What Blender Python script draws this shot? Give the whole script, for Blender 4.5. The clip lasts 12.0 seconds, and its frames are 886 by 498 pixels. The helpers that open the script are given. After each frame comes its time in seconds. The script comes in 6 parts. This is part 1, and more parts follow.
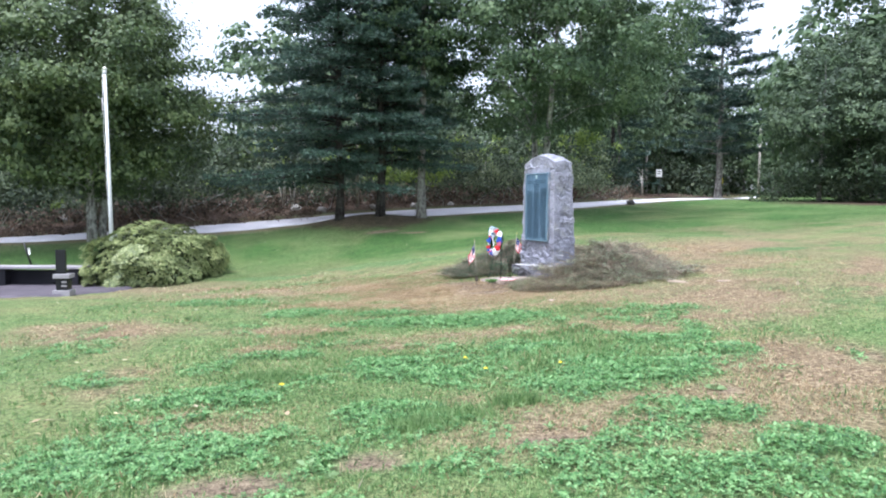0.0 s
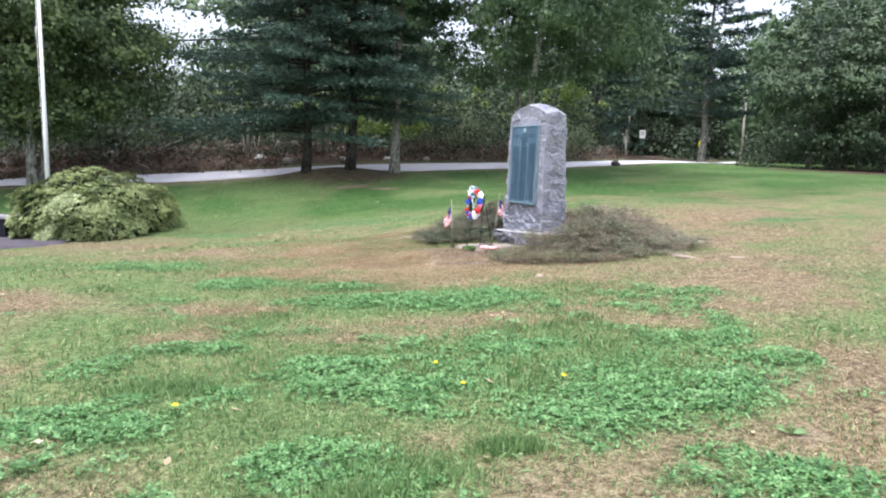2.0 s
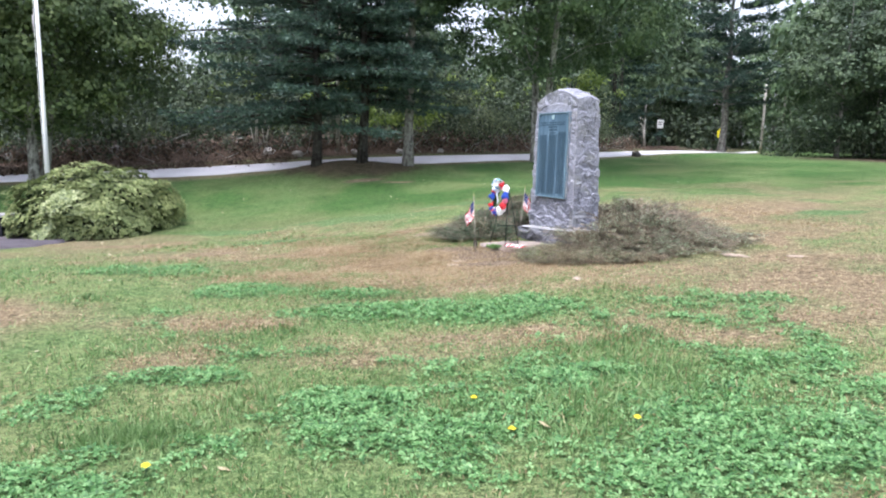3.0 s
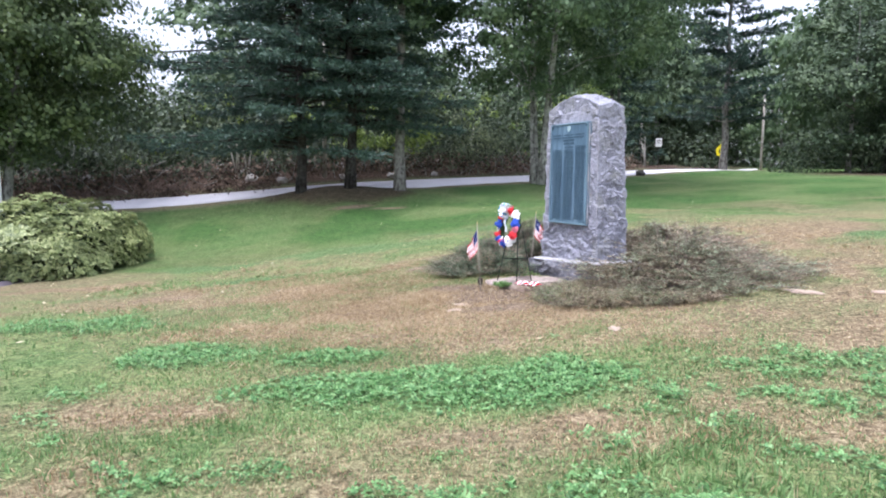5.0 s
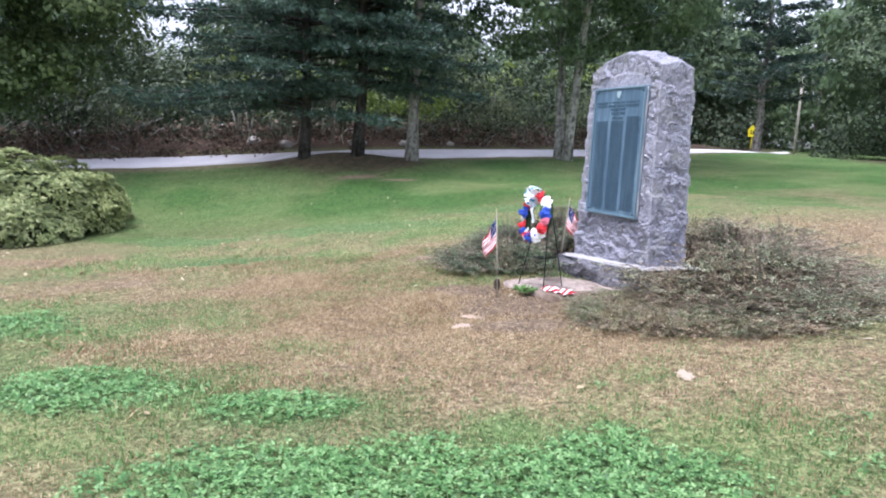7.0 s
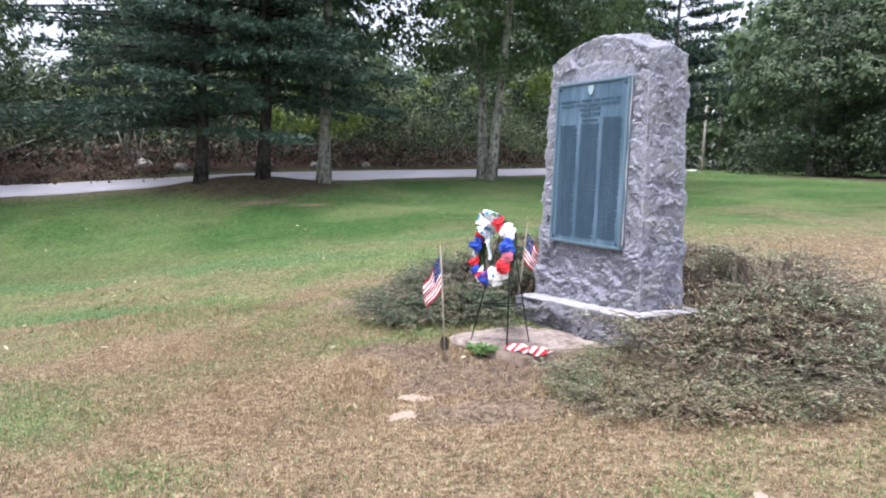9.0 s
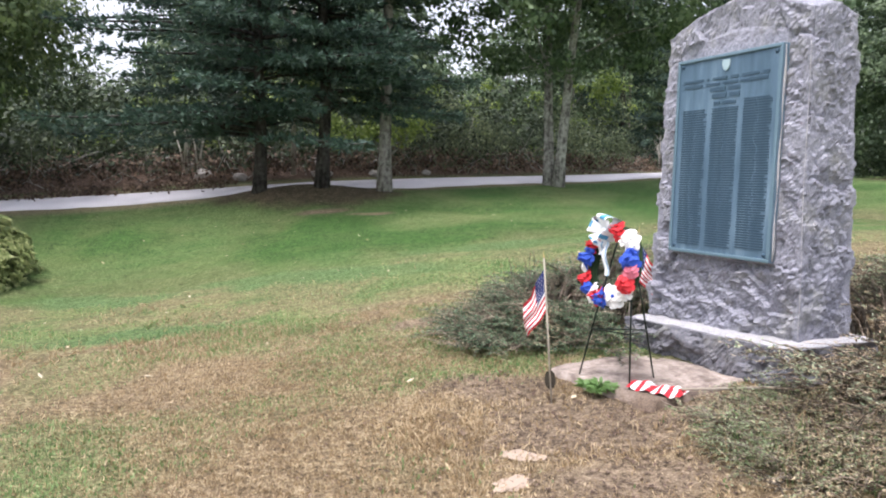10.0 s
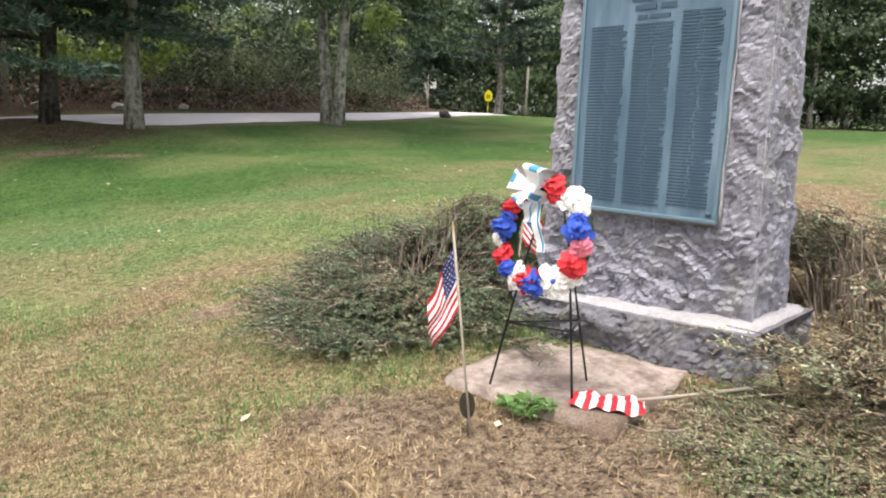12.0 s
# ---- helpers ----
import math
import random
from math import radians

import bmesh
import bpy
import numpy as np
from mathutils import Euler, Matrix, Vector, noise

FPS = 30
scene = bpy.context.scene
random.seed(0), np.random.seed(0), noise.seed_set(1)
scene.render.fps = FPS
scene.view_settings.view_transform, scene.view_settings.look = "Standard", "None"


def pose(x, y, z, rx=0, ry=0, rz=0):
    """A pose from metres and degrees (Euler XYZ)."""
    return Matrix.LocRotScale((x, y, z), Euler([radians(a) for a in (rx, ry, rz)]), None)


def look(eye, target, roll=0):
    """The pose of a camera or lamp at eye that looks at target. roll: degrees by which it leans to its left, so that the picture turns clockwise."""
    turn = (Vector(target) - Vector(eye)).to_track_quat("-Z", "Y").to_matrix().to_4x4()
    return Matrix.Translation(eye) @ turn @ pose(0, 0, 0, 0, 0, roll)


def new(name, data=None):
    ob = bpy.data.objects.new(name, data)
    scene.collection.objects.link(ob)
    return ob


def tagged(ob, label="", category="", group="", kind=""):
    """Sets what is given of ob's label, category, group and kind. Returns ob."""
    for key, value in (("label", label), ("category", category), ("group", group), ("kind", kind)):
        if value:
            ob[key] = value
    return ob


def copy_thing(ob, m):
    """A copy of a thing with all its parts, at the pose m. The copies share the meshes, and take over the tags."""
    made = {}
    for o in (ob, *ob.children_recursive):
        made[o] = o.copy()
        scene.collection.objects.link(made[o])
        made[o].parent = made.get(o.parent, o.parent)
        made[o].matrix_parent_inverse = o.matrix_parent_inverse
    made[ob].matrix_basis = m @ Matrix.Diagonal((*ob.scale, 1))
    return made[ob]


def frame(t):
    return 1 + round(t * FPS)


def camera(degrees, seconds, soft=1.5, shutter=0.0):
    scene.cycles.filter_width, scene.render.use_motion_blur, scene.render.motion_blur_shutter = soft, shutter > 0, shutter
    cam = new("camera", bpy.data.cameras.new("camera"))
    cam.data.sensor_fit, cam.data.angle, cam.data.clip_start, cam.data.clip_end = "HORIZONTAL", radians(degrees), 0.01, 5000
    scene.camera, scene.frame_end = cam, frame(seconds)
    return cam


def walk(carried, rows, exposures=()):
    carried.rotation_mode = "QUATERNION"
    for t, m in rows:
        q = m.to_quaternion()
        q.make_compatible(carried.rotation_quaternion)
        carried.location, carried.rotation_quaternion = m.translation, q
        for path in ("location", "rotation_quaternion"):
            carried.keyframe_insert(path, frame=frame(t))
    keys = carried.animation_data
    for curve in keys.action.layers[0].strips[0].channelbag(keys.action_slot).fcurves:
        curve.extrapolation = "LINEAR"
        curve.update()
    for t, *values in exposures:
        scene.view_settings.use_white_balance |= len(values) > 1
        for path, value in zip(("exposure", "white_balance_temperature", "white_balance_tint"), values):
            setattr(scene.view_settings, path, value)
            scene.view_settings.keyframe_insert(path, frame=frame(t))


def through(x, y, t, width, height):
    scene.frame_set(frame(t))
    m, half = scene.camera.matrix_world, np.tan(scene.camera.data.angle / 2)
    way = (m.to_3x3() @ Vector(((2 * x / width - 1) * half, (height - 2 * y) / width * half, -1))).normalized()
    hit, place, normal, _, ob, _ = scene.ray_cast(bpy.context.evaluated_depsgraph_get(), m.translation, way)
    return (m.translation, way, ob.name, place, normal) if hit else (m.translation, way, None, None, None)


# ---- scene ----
cam = camera(65.2, 12.0, 2.0)
PATH = [
    (0, (0.017, -0.003, 1.49), (0.02, 1.993, 1.365), 0.5),
    (0.5, (0.05, 0.404, 1.498), (0.073, 2.395, 1.301), 2.0),
    (1, (0.107, 0.852, 1.517), (0.103, 2.844, 1.341), 2.7),
    (1.5, (0.097, 1.31, 1.474), (0.172, 3.3, 1.287), 2.6),
    (2, (0.077, 1.752, 1.472), (0.155, 3.734, 1.223), 2.3),
    (2.5, (0.05, 2.226, 1.49), (-0.019, 4.207, 1.227), 1.8),
    (3, (-0.053, 2.734, 1.441), (-0.007, 4.715, 1.17), 1.8),
    (3.5, (-0.071, 3.158, 1.43), (-0.014, 5.139, 1.156), 1.4),
    (3.7, (-0.051, 3.394, 1.427), (-0.036, 5.381, 1.199), 1.7),
    (5.3, (-0.06, 4.807, 1.393), (0.008, 6.796, 1.191), 0.6),
    (5.5, (-0.055, 4.993, 1.397), (0.01, 6.979, 1.166), 2.4),
    (6, (-0.069, 5.525, 1.415), (-0.015, 7.501, 1.112), 0.9),
    (6.5, (0.024, 6.052, 1.426), (0.012, 8.039, 1.2), 1.7),
    (7, (0.047, 6.462, 1.428), (0.069, 8.441, 1.139), 3.0),
    (7.2, (0.04, 6.689, 1.44), (0.156, 8.676, 1.243), 2.7),
    (8.8, (0.005, 8.149, 1.366), (0.256, 10.128, 1.23), 2.1),
    (9, (-0.014, 8.327, 1.347), (0.247, 10.298, 1.133), 2.1),
    (9.5, (-0.08, 8.818, 1.302), (-0.043, 10.809, 1.113), 0.5),
    (10, (-0.186, 9.317, 1.257), (-0.083, 11.305, 1.066), 1.4),
    (10.5, (-0.253, 9.699, 1.259), (-0.017, 11.664, 0.97), 3.4),
    (11, (-0.313, 10.135, 1.239), (-0.072, 12.095, 0.924), 2.7),
    (11.5, (-0.421, 10.517, 1.218), (0.058, 12.446, 0.994), 1.1),
    (12, (-0.496, 10.881, 1.225), (0.271, 12.696, 0.883), 2.1),
]
walk(cam, [(t, look(eye, target, roll)) for t, eye, target, roll in PATH],
     [(0.0, 1.48, 5620, 14), (0.7, 1.35, 5900, 14), (3.5, 1.43, 5800, 16), (6.5, 1.37, 5700, 20), (9.5, 1.3, 6040, 18), (12.0, 1.25, 6750, 14)])


# ---- sky and sun ----
SUN_UP, SUN_TURN = radians(70), radians(228)
world = bpy.data.worlds.new("sky")
scene.world = world
world.use_nodes = True
wn, wl = world.node_tree.nodes, world.node_tree.links
sky = wn.new("ShaderNodeTexSky")
sky.sky_type, sky.sun_disc = "NISHITA", False
sky.sun_elevation, sky.sun_rotation = SUN_UP, SUN_TURN
sky.air_density, sky.dust_density, sky.ozone_density = 1.0, 4.0, 1.0
grey = wn.new("ShaderNodeHueSaturation")
grey.inputs["Saturation"].default_value = 0.3
wl.new(sky.outputs[0], grey.inputs["Color"])
wl.new(grey.outputs[0], wn["Background"].inputs["Color"])
wn["Background"].inputs["Strength"].default_value = 0.15
sun = new("sun", bpy.data.lights.new("sun", "SUN"))
sun.data.energy, sun.data.angle, sun.data.color = 1.2, radians(25), (1.0, 0.97, 0.92)
sun_way = Vector((math.sin(SUN_TURN) * math.cos(SUN_UP), math.cos(SUN_TURN) * math.cos(SUN_UP), math.sin(SUN_UP)))
sun.matrix_world = look(sun_way * 50, (0, 0, 0))


# ---- small helpers ----
def mesh_of(name, verts, faces):
    """A mesh from an array of points and an array of equal-sided faces."""
    verts, faces = np.asarray(verts, np.float32), np.asarray(faces, np.int32)
    me = bpy.data.meshes.new(name)
    me.vertices.add(len(verts))
    me.vertices.foreach_set("co", verts.ravel())
    me.loops.add(faces.size)
    me.loops.foreach_set("vertex_index", faces.ravel())
    me.polygons.add(len(faces))
    me.polygons.foreach_set("loop_start", np.arange(0, faces.size, faces.shape[1], dtype=np.int32))
    me.update(calc_edges=True)
    return me


def smooth(me, on=True):
    me.polygons.foreach_set("use_smooth", [on] * len(me.polygons))
    return me


def part(name, data, material, parent, label="", at=None):
    """Links a mesh or bmesh as one object under a thing or a part."""
    if isinstance(data, bmesh.types.BMesh):
        me = bpy.data.meshes.new(name)
        data.to_mesh(me)
        data.free()
        data = me
    if material is not None and not data.materials:
        data.materials.append(material)
    ob = new(name, data)
    ob.parent = parent
    if at is not None:
        ob.matrix_basis = at
    return tagged(ob, label)


def thing(name, m, label, category, group="", kind=""):
    ob = new(name)
    ob.empty_display_size = 0.1
    ob.matrix_basis = m
    return tagged(ob, label, category, group, kind)


def lattice(ix, iy, seed):
    h = (ix * 374761393 + iy * 668265263 + seed * 1442695041) & 0xFFFFFFFF
    h = ((h ^ (h >> 13)) * 1274126177) & 0xFFFFFFFF
    return ((h ^ (h >> 16)) & 0xFFFF) / 65535.0


def patchy(x, y, size, seed=0, octaves=3):
    """Value noise over the plan, 0 to 1."""
    x, y = np.asarray(x, float) / size, np.asarray(y, float) / size
    total, weight, amount = 0.0, 0.0, 1.0
    for k in range(octaves):
        ix, iy = np.floor(x).astype(np.int64), np.floor(y).astype(np.int64)
        fx, fy = x - ix, y - iy
        fx, fy = fx * fx * (3 - 2 * fx), fy * fy * (3 - 2 * fy)
        a, b = lattice(ix, iy, seed + k), lattice(ix + 1, iy, seed + k)
        c, d = lattice(ix, iy + 1, seed + k), lattice(ix + 1, iy + 1, seed + k)
        total = total + amount * ((a * (1 - fx) + b * fx) * (1 - fy) + (c * (1 - fx) + d * fx) * fy)
        weight += amount
        amount *= 0.5
        x, y = x * 2.03 + 11.7, y * 2.03 + 5.3
    return total / weight


def step(a, b, x):
    t = np.clip((np.asarray(x, float) - a) / (b - a), 0, 1)
    return t * t * (3 - 2 * t)


def tube(bm, points, radii, sides=8, cap=True):
    """A round bar along points, its radius changing from end to end."""
    rings = []
    pts = [Vector(p) for p in points]
    ref = Vector((0.3, 0.9, 0.2))
    for i, p in enumerate(pts):
        way = (pts[min(i + 1, len(pts) - 1)] - pts[max(i - 1, 0)]).normalized()
        a = way.cross(ref if abs(way.dot(ref)) < 0.95 else Vector((1, 0, 0))).normalized()
        b = way.cross(a)
        r = float(radii[i]) if hasattr(radii, "__len__") else float(radii)
        rings.append([bm.verts.new(p + r * (math.cos(k * math.tau / sides) * a + math.sin(k * math.tau / sides) * b)) for k in range(sides)])
    for lo, hi in zip(rings, rings[1:]):
        for k in range(sides):
            f = bm.faces.new((lo[k], lo[(k + 1) % sides], hi[(k + 1) % sides], hi[k]))
            f.smooth = True
    if cap and sides > 2:
        bm.faces.new(rings[-1])
        bm.faces.new(rings[0][::-1])
    return bm


def box(bm, x0, x1, y0, y1, z0, z1, bevel=0.0):
    made = bmesh.ops.create_cube(bm, size=1.0, matrix=Matrix.Translation(((x0 + x1) / 2, (y0 + y1) / 2, (z0 + z1) / 2)) @ Matrix.Diagonal((x1 - x0, y1 - y0, z1 - z0, 1)))
    if bevel:
        edges = {e for v in made["verts"] for e in v.link_edges}
        bmesh.ops.bevel(bm, geom=list(edges), offset=bevel, segments=2, affect="EDGES", profile=0.6)
    return bm


# ---- materials ----
class Nodes:
    """A principled material that is put together line by line."""

    def __init__(self, name, roughness=0.8, metallic=0.0, specular=0.3):
        self.mat = bpy.data.materials.new(name)
        self.mat.use_nodes = True
        self.n, self.l = self.mat.node_tree.nodes, self.mat.node_tree.links
        self.out = self.n["Principled BSDF"]
        self.out.inputs["Roughness"].default_value = roughness
        self.out.inputs["Metallic"].default_value = metallic
        self.out.inputs["Specular IOR Level"].default_value = specular
        self.coord = self.n.new("ShaderNodeTexCoord").outputs["Object"]

    def put(self, socket, value):
        if isinstance(value, bpy.types.NodeSocket):
            self.l.new(value, socket)
        elif isinstance(value, tuple) and len(value) == 3 and socket.type == "RGBA":
            socket.default_value = (*value, 1)
        else:
            socket.default_value = value

    def noise(self, scale, detail=4, rough=0.6, stretch=(1, 1, 1), distort=0.0):
        m = self.n.new("ShaderNodeMapping")
        m.inputs["Scale"].default_value = stretch
        self.l.new(self.coord, m.inputs["Vector"])
        t = self.n.new("ShaderNodeTexNoise")
        t.inputs["Scale"].default_value, t.inputs["Detail"].default_value = scale, detail
        t.inputs["Roughness"].default_value, t.inputs["Distortion"].default_value = rough, distort
        self.l.new(m.outputs[0], t.inputs["Vector"])
        return t.outputs["Fac"]

    def cells(self, scale, stretch=(1, 1, 1), feature="F1"):
        m = self.n.new("ShaderNodeMapping")
        m.inputs["Scale"].default_value = stretch
        self.l.new(self.coord, m.inputs["Vector"])
        t = self.n.new("ShaderNodeTexVoronoi")
        t.feature = feature
        t.inputs["Scale"].default_value = scale
        self.l.new(m.outputs[0], t.inputs["Vector"])
        return t.outputs["Distance"]

    def ramp(self, fac, *stops):
        r = self.n.new("ShaderNodeValToRGB")
        el = r.color_ramp.elements
        while len(el) < len(stops):
            el.new(0.5)
        for e, (p, colour) in zip(el, stops):
            e.position, e.color = p, (*colour, 1) if len(colour) == 3 else colour
        self.put(r.inputs[0], fac)
        return r.outputs[0]

    def mix(self, fac, a, b, mode="MIX"):
        m = self.n.new("ShaderNodeMix")
        m.data_type, m.blend_type = "RGBA", mode
        self.put(m.inputs[0], fac)
        self.put(m.inputs[6], a)
        self.put(m.inputs[7], b)
        return m.outputs[2]

    def maths(self, kind, a, b=0.5):
        m = self.n.new("ShaderNodeMath")
        m.operation = kind
        self.put(m.inputs[0], a)
        self.put(m.inputs[1], b)
        return m.outputs[0]

    def island(self):
        return self.n.new("ShaderNodeNewGeometry").outputs["Random Per Island"]

    def own(self):
        return self.n.new("ShaderNodeObjectInfo").outputs["Random"]

    def layer(self, name):
        a = self.n.new("ShaderNodeAttribute")
        a.attribute_name = name
        s = self.n.new("ShaderNodeSeparateColor")
        self.l.new(a.outputs["Color"], s.inputs[0])
        return s.outputs

    def bump(self, height, strength=0.4, distance=0.02):
        b = self.n.new("ShaderNodeBump")
        b.inputs["Strength"].default_value, b.inputs["Distance"].default_value = strength, distance
        self.put(b.inputs["Height"], height)
        old = self.out.inputs["Normal"]
        if old.is_linked:
            self.l.new(old.links[0].from_socket, b.inputs["Normal"])
        self.l.new(b.outputs[0], old)

    def done(self, colour, roughness=None):
        self.put(self.out.inputs["Base Color"], colour)
        if roughness is not None:
            self.put(self.out.inputs["Roughness"], roughness)
        return self.mat


def leaf_material(name, dark, mid, light, through=0.25, rough=0.55, single=0.45, size=0.8, spread=0.35):
    """Leaves that let some light through. single: how much each differs from the next, the rest going by clumps."""
    s = Nodes(name, rough, specular=0.35)
    each = s.island()
    big = s.noise(size, 3)
    tone = s.maths("ADD", s.maths("MULTIPLY", each, single), s.maths("MULTIPLY", big, 1 - single))
    colour = s.ramp(tone, (0.5 - spread, dark), (0.5, mid), (0.5 + spread, light))
    s.done(colour)
    t = s.n.new("ShaderNodeBsdfTranslucent")
    s.l.new(colour, t.inputs["Color"])
    m = s.n.new("ShaderNodeMixShader")
    m.inputs[0].default_value = through
    s.l.new(s.out.outputs[0], m.inputs[1])
    s.l.new(t.outputs[0], m.inputs[2])
    s.l.new(m.outputs[0], s.n["Material Output"].inputs["Surface"])
    return s.mat


def bark_material(name, dark, light, scale=9, moss=0.0):
    s = Nodes(name, 0.95, specular=0.15)
    plates = s.cells(scale, (1, 1, 0.22))
    fine = s.noise(scale * 4, 5, 0.7, (1, 1, 0.4))
    blotch, lichen = s.noise(1.7, 4), s.noise(7, 5, 0.7)
    both = s.maths("ADD", s.maths("MULTIPLY", plates, 0.8), s.maths("MULTIPLY", fine, 0.5))
    colour = s.ramp(both, (0.3, dark), (0.8, light))
    colour = s.mix(s.ramp(blotch, (0.5, (0, 0, 0)), (0.7, (moss, moss, moss))), colour, (0.33, 0.35, 0.28))
    colour = s.mix(s.ramp(lichen, (0.48, (0, 0, 0)), (0.62, (moss, moss, moss))), colour, (0.42, 0.43, 0.38))
    colour = s.mix(s.ramp(lichen, (0.36, (0.75, 0.75, 0.75)), (0.46, (0, 0, 0))), colour, dark)
    s.bump(both, 0.9, 0.03)
    return s.done(colour)


def plain(name, colour, roughness=0.6, metallic=0.0, vary=0.18, scale=30, bump=0.15):
    s = Nodes(name, roughness, metallic)
    grain = s.noise(scale, 5, 0.65)
    stain = s.noise(scale / 9, 3)
    c = s.mix(s.maths("MULTIPLY", grain, vary * 2), colour, tuple(0.55 * k for k in colour))
    c = s.mix(s.maths("MULTIPLY", stain, vary), c, tuple(0.7 * k for k in colour))
    s.bump(grain, bump, 0.004)
    return s.done(c)


# ---- the lie of the land ----
LAND_X = (-20, -10, -5, -1, 3, 8, 18)
LAND_Y = (2, 9, 14, 19, 25, 32, 45)
LAND = [(-0.116, -0.240, -0.318, -0.372, -0.184, 0.015, -0.061),
        (-0.202, -0.309, 0.342, -0.523, -0.232, 0.301, 0.048),
        (-0.096, -0.060, 0.131, -0.687, -0.215, 0.323, 0.091),
        (0.007, -0.175, -0.194, 0.102, -0.095, 0.191, 0.118),
        (-0.072, -0.061, -0.073, 0.270, -0.191, 0.011, 0.150),
        (-0.053, 0.009, -0.053, -0.116, -0.293, -0.043, 0.197),
        (-0.018, -0.033, 0.004, 0.022, 0.041, 0.087, 0.062)]
LAND_PLANE = (0.1070, 0.0314, 0.0236)


def height(x, y):
    """The ground's height; farther out it levels off slowly."""
    x, y = np.asarray(x, float), np.asarray(y, float)
    xc, yc = 60 * np.tanh(x / 60), np.where(y > 0, 140 * np.tanh(y / 140), 40 * np.tanh(y / 40))
    z = LAND_PLANE[0] + LAND_PLANE[1] * xc + LAND_PLANE[2] * yc
    for i, a in enumerate(LAND_X):
        for j, b in enumerate(LAND_Y):
            s = max(4.0, 0.28 * math.hypot(a, b - 2))
            z = z + LAND[i][j] * np.exp(-((x - a) ** 2 + (y - b) ** 2) / (2 * s * s))
    # the small mound round the two pines
    z = z + 0.36 * np.exp(-(((x + 2.9) / 2.1) ** 2 + ((y - 28.0) / 1.1) ** 2))
    return z


def up(x, y):
    return float(height(x, y))


# the lane: middle line, from far left to far right
LANE = np.array([(-70, 23.6), (-40, 25.9), (-24, 27.1), (-16, 27.7), (-8.5, 28.5), (-2.5, 29.8), (3, 31.9), (8.5, 35.4), (14.5, 42.5), (21, 52.5), (29, 66.5), (38, 84), (52, 110)], float)
LANE_HALF = 0.88


def spline(points, n):
    """A smooth line through points, n places a span."""
    p = np.vstack([2 * points[0] - points[1], points, 2 * points[-1] - points[-2]])
    out = []
    for i in range(1, len(p) - 2):
        for t in np.linspace(0, 1, n, endpoint=False):
            a, b, c, d = p[i - 1], p[i], p[i + 1], p[i + 2]
            out.append(0.5 * (2 * b + (c - a) * t + (2 * a - 5 * b + 4 * c - d) * t * t + (3 * b - a - 3 * c + d) * t**3))
    out.append(points[-1])
    return np.array(out)


LANE_LINE = spline(LANE, 14)


def from_lane(x, y):
    """Signed distance from the lane's middle: positive on the wooded far side."""
    x, y = np.atleast_1d(x).astype(float), np.atleast_1d(y).astype(float)
    best, sign = np.full(x.shape, 1e9), np.ones(x.shape)
    for (ax, ay), (bx, by) in zip(LANE_LINE[::2], LANE_LINE[2::2]):
        dx, dy = bx - ax, by - ay
        t = np.clip(((x - ax) * dx + (y - ay) * dy) / (dx * dx + dy * dy), 0, 1)
        d = np.hypot(x - ax - t * dx, y - ay - t * dy)
        near = d < best
        best = np.where(near, d, best)
        sign = np.where(near, np.sign(dx * (y - ay) - dy * (x - ax)), sign)
    return best * sign


# clover: middle x, y, half-lengths along and across, turn
CLOVER = [(1.55, 6.1, 1.0, 0.72, 0), (0.95, 7.25, 0.5, 0.28, 10), (2.35, 7.4, 0.5, 0.22, 0), (2.68, 6.75, 0.36, 0.2, 0), (0.55, 9.42, 0.85, 0.5, 3), (-0.45, 9.45, 0.75, 0.42, 0),
          (-2.1, 10.62, 0.6, 0.36, 0), (-0.85, 10.4, 0.42, 0.22, 0), (-3.85, 12.25, 0.75, 0.42, 0), (-1.7, 7.38, 0.55, 0.2, 0), (-0.42, 5.1, 0.36, 0.3, 0), (1.9, 4.75, 0.34, 0.22, 0),
          (-0.1, 6.3, 0.6, 0.36, 0), (-0.5, 6.85, 0.4, 0.22, 0), (-1.9, 4.25, 0.7, 0.55, 0), (-1.9, 5.6, 0.6, 0.3, 0), (2.25, 4.05, 0.35, 0.25, 0), (1.55, 3.65, 0.75, 0.35, 0),
          (-3.1, 16.5, 1.0, 0.35, 10), (-1.5, 19.5, 1.6, 0.6, -15), (1.6, 20.5, 1.6, 0.5, -10), (-4.6, 19.5, 1.2, 0.4, -20), (7.8, 16.2, 0.75, 0.4, 10)]
DRY = [(0.3, 12.2, 3.2, 2.2, 0), (-4.5, 9.3, 1.4, 0.7, 0), (-2.6, 14.6, 3.0, 1.6, 0), (0.2, 15.6, 1.6, 1.5, 0), (4.6, 10.6, 2.6, 1.8, 0), (-0.3, 7.9, 1.0, 0.35, 0), (3.2, 9.0, 1.5, 1.2, 0), (4.4, 14.5, 2.8, 2.2, 0), (3.3, 6.0, 1.0, 1.2, 0), (0.8, 8.35, 1.7, 0.42, 0), (2.4, 8.6, 1.3, 1.0, 0), (-2.2, 9.2, 0.9, 0.5, 0), (0.6, 4.4, 0.8, 0.4, 0), (0.9, 13.3, 1.2, 0.9, 0), (8, 11, 3, 3, 0), (-6.3, 17.0, 1.8, 1.2, 60), (6.2, 17.0, 3.8, 2.2, 20)]
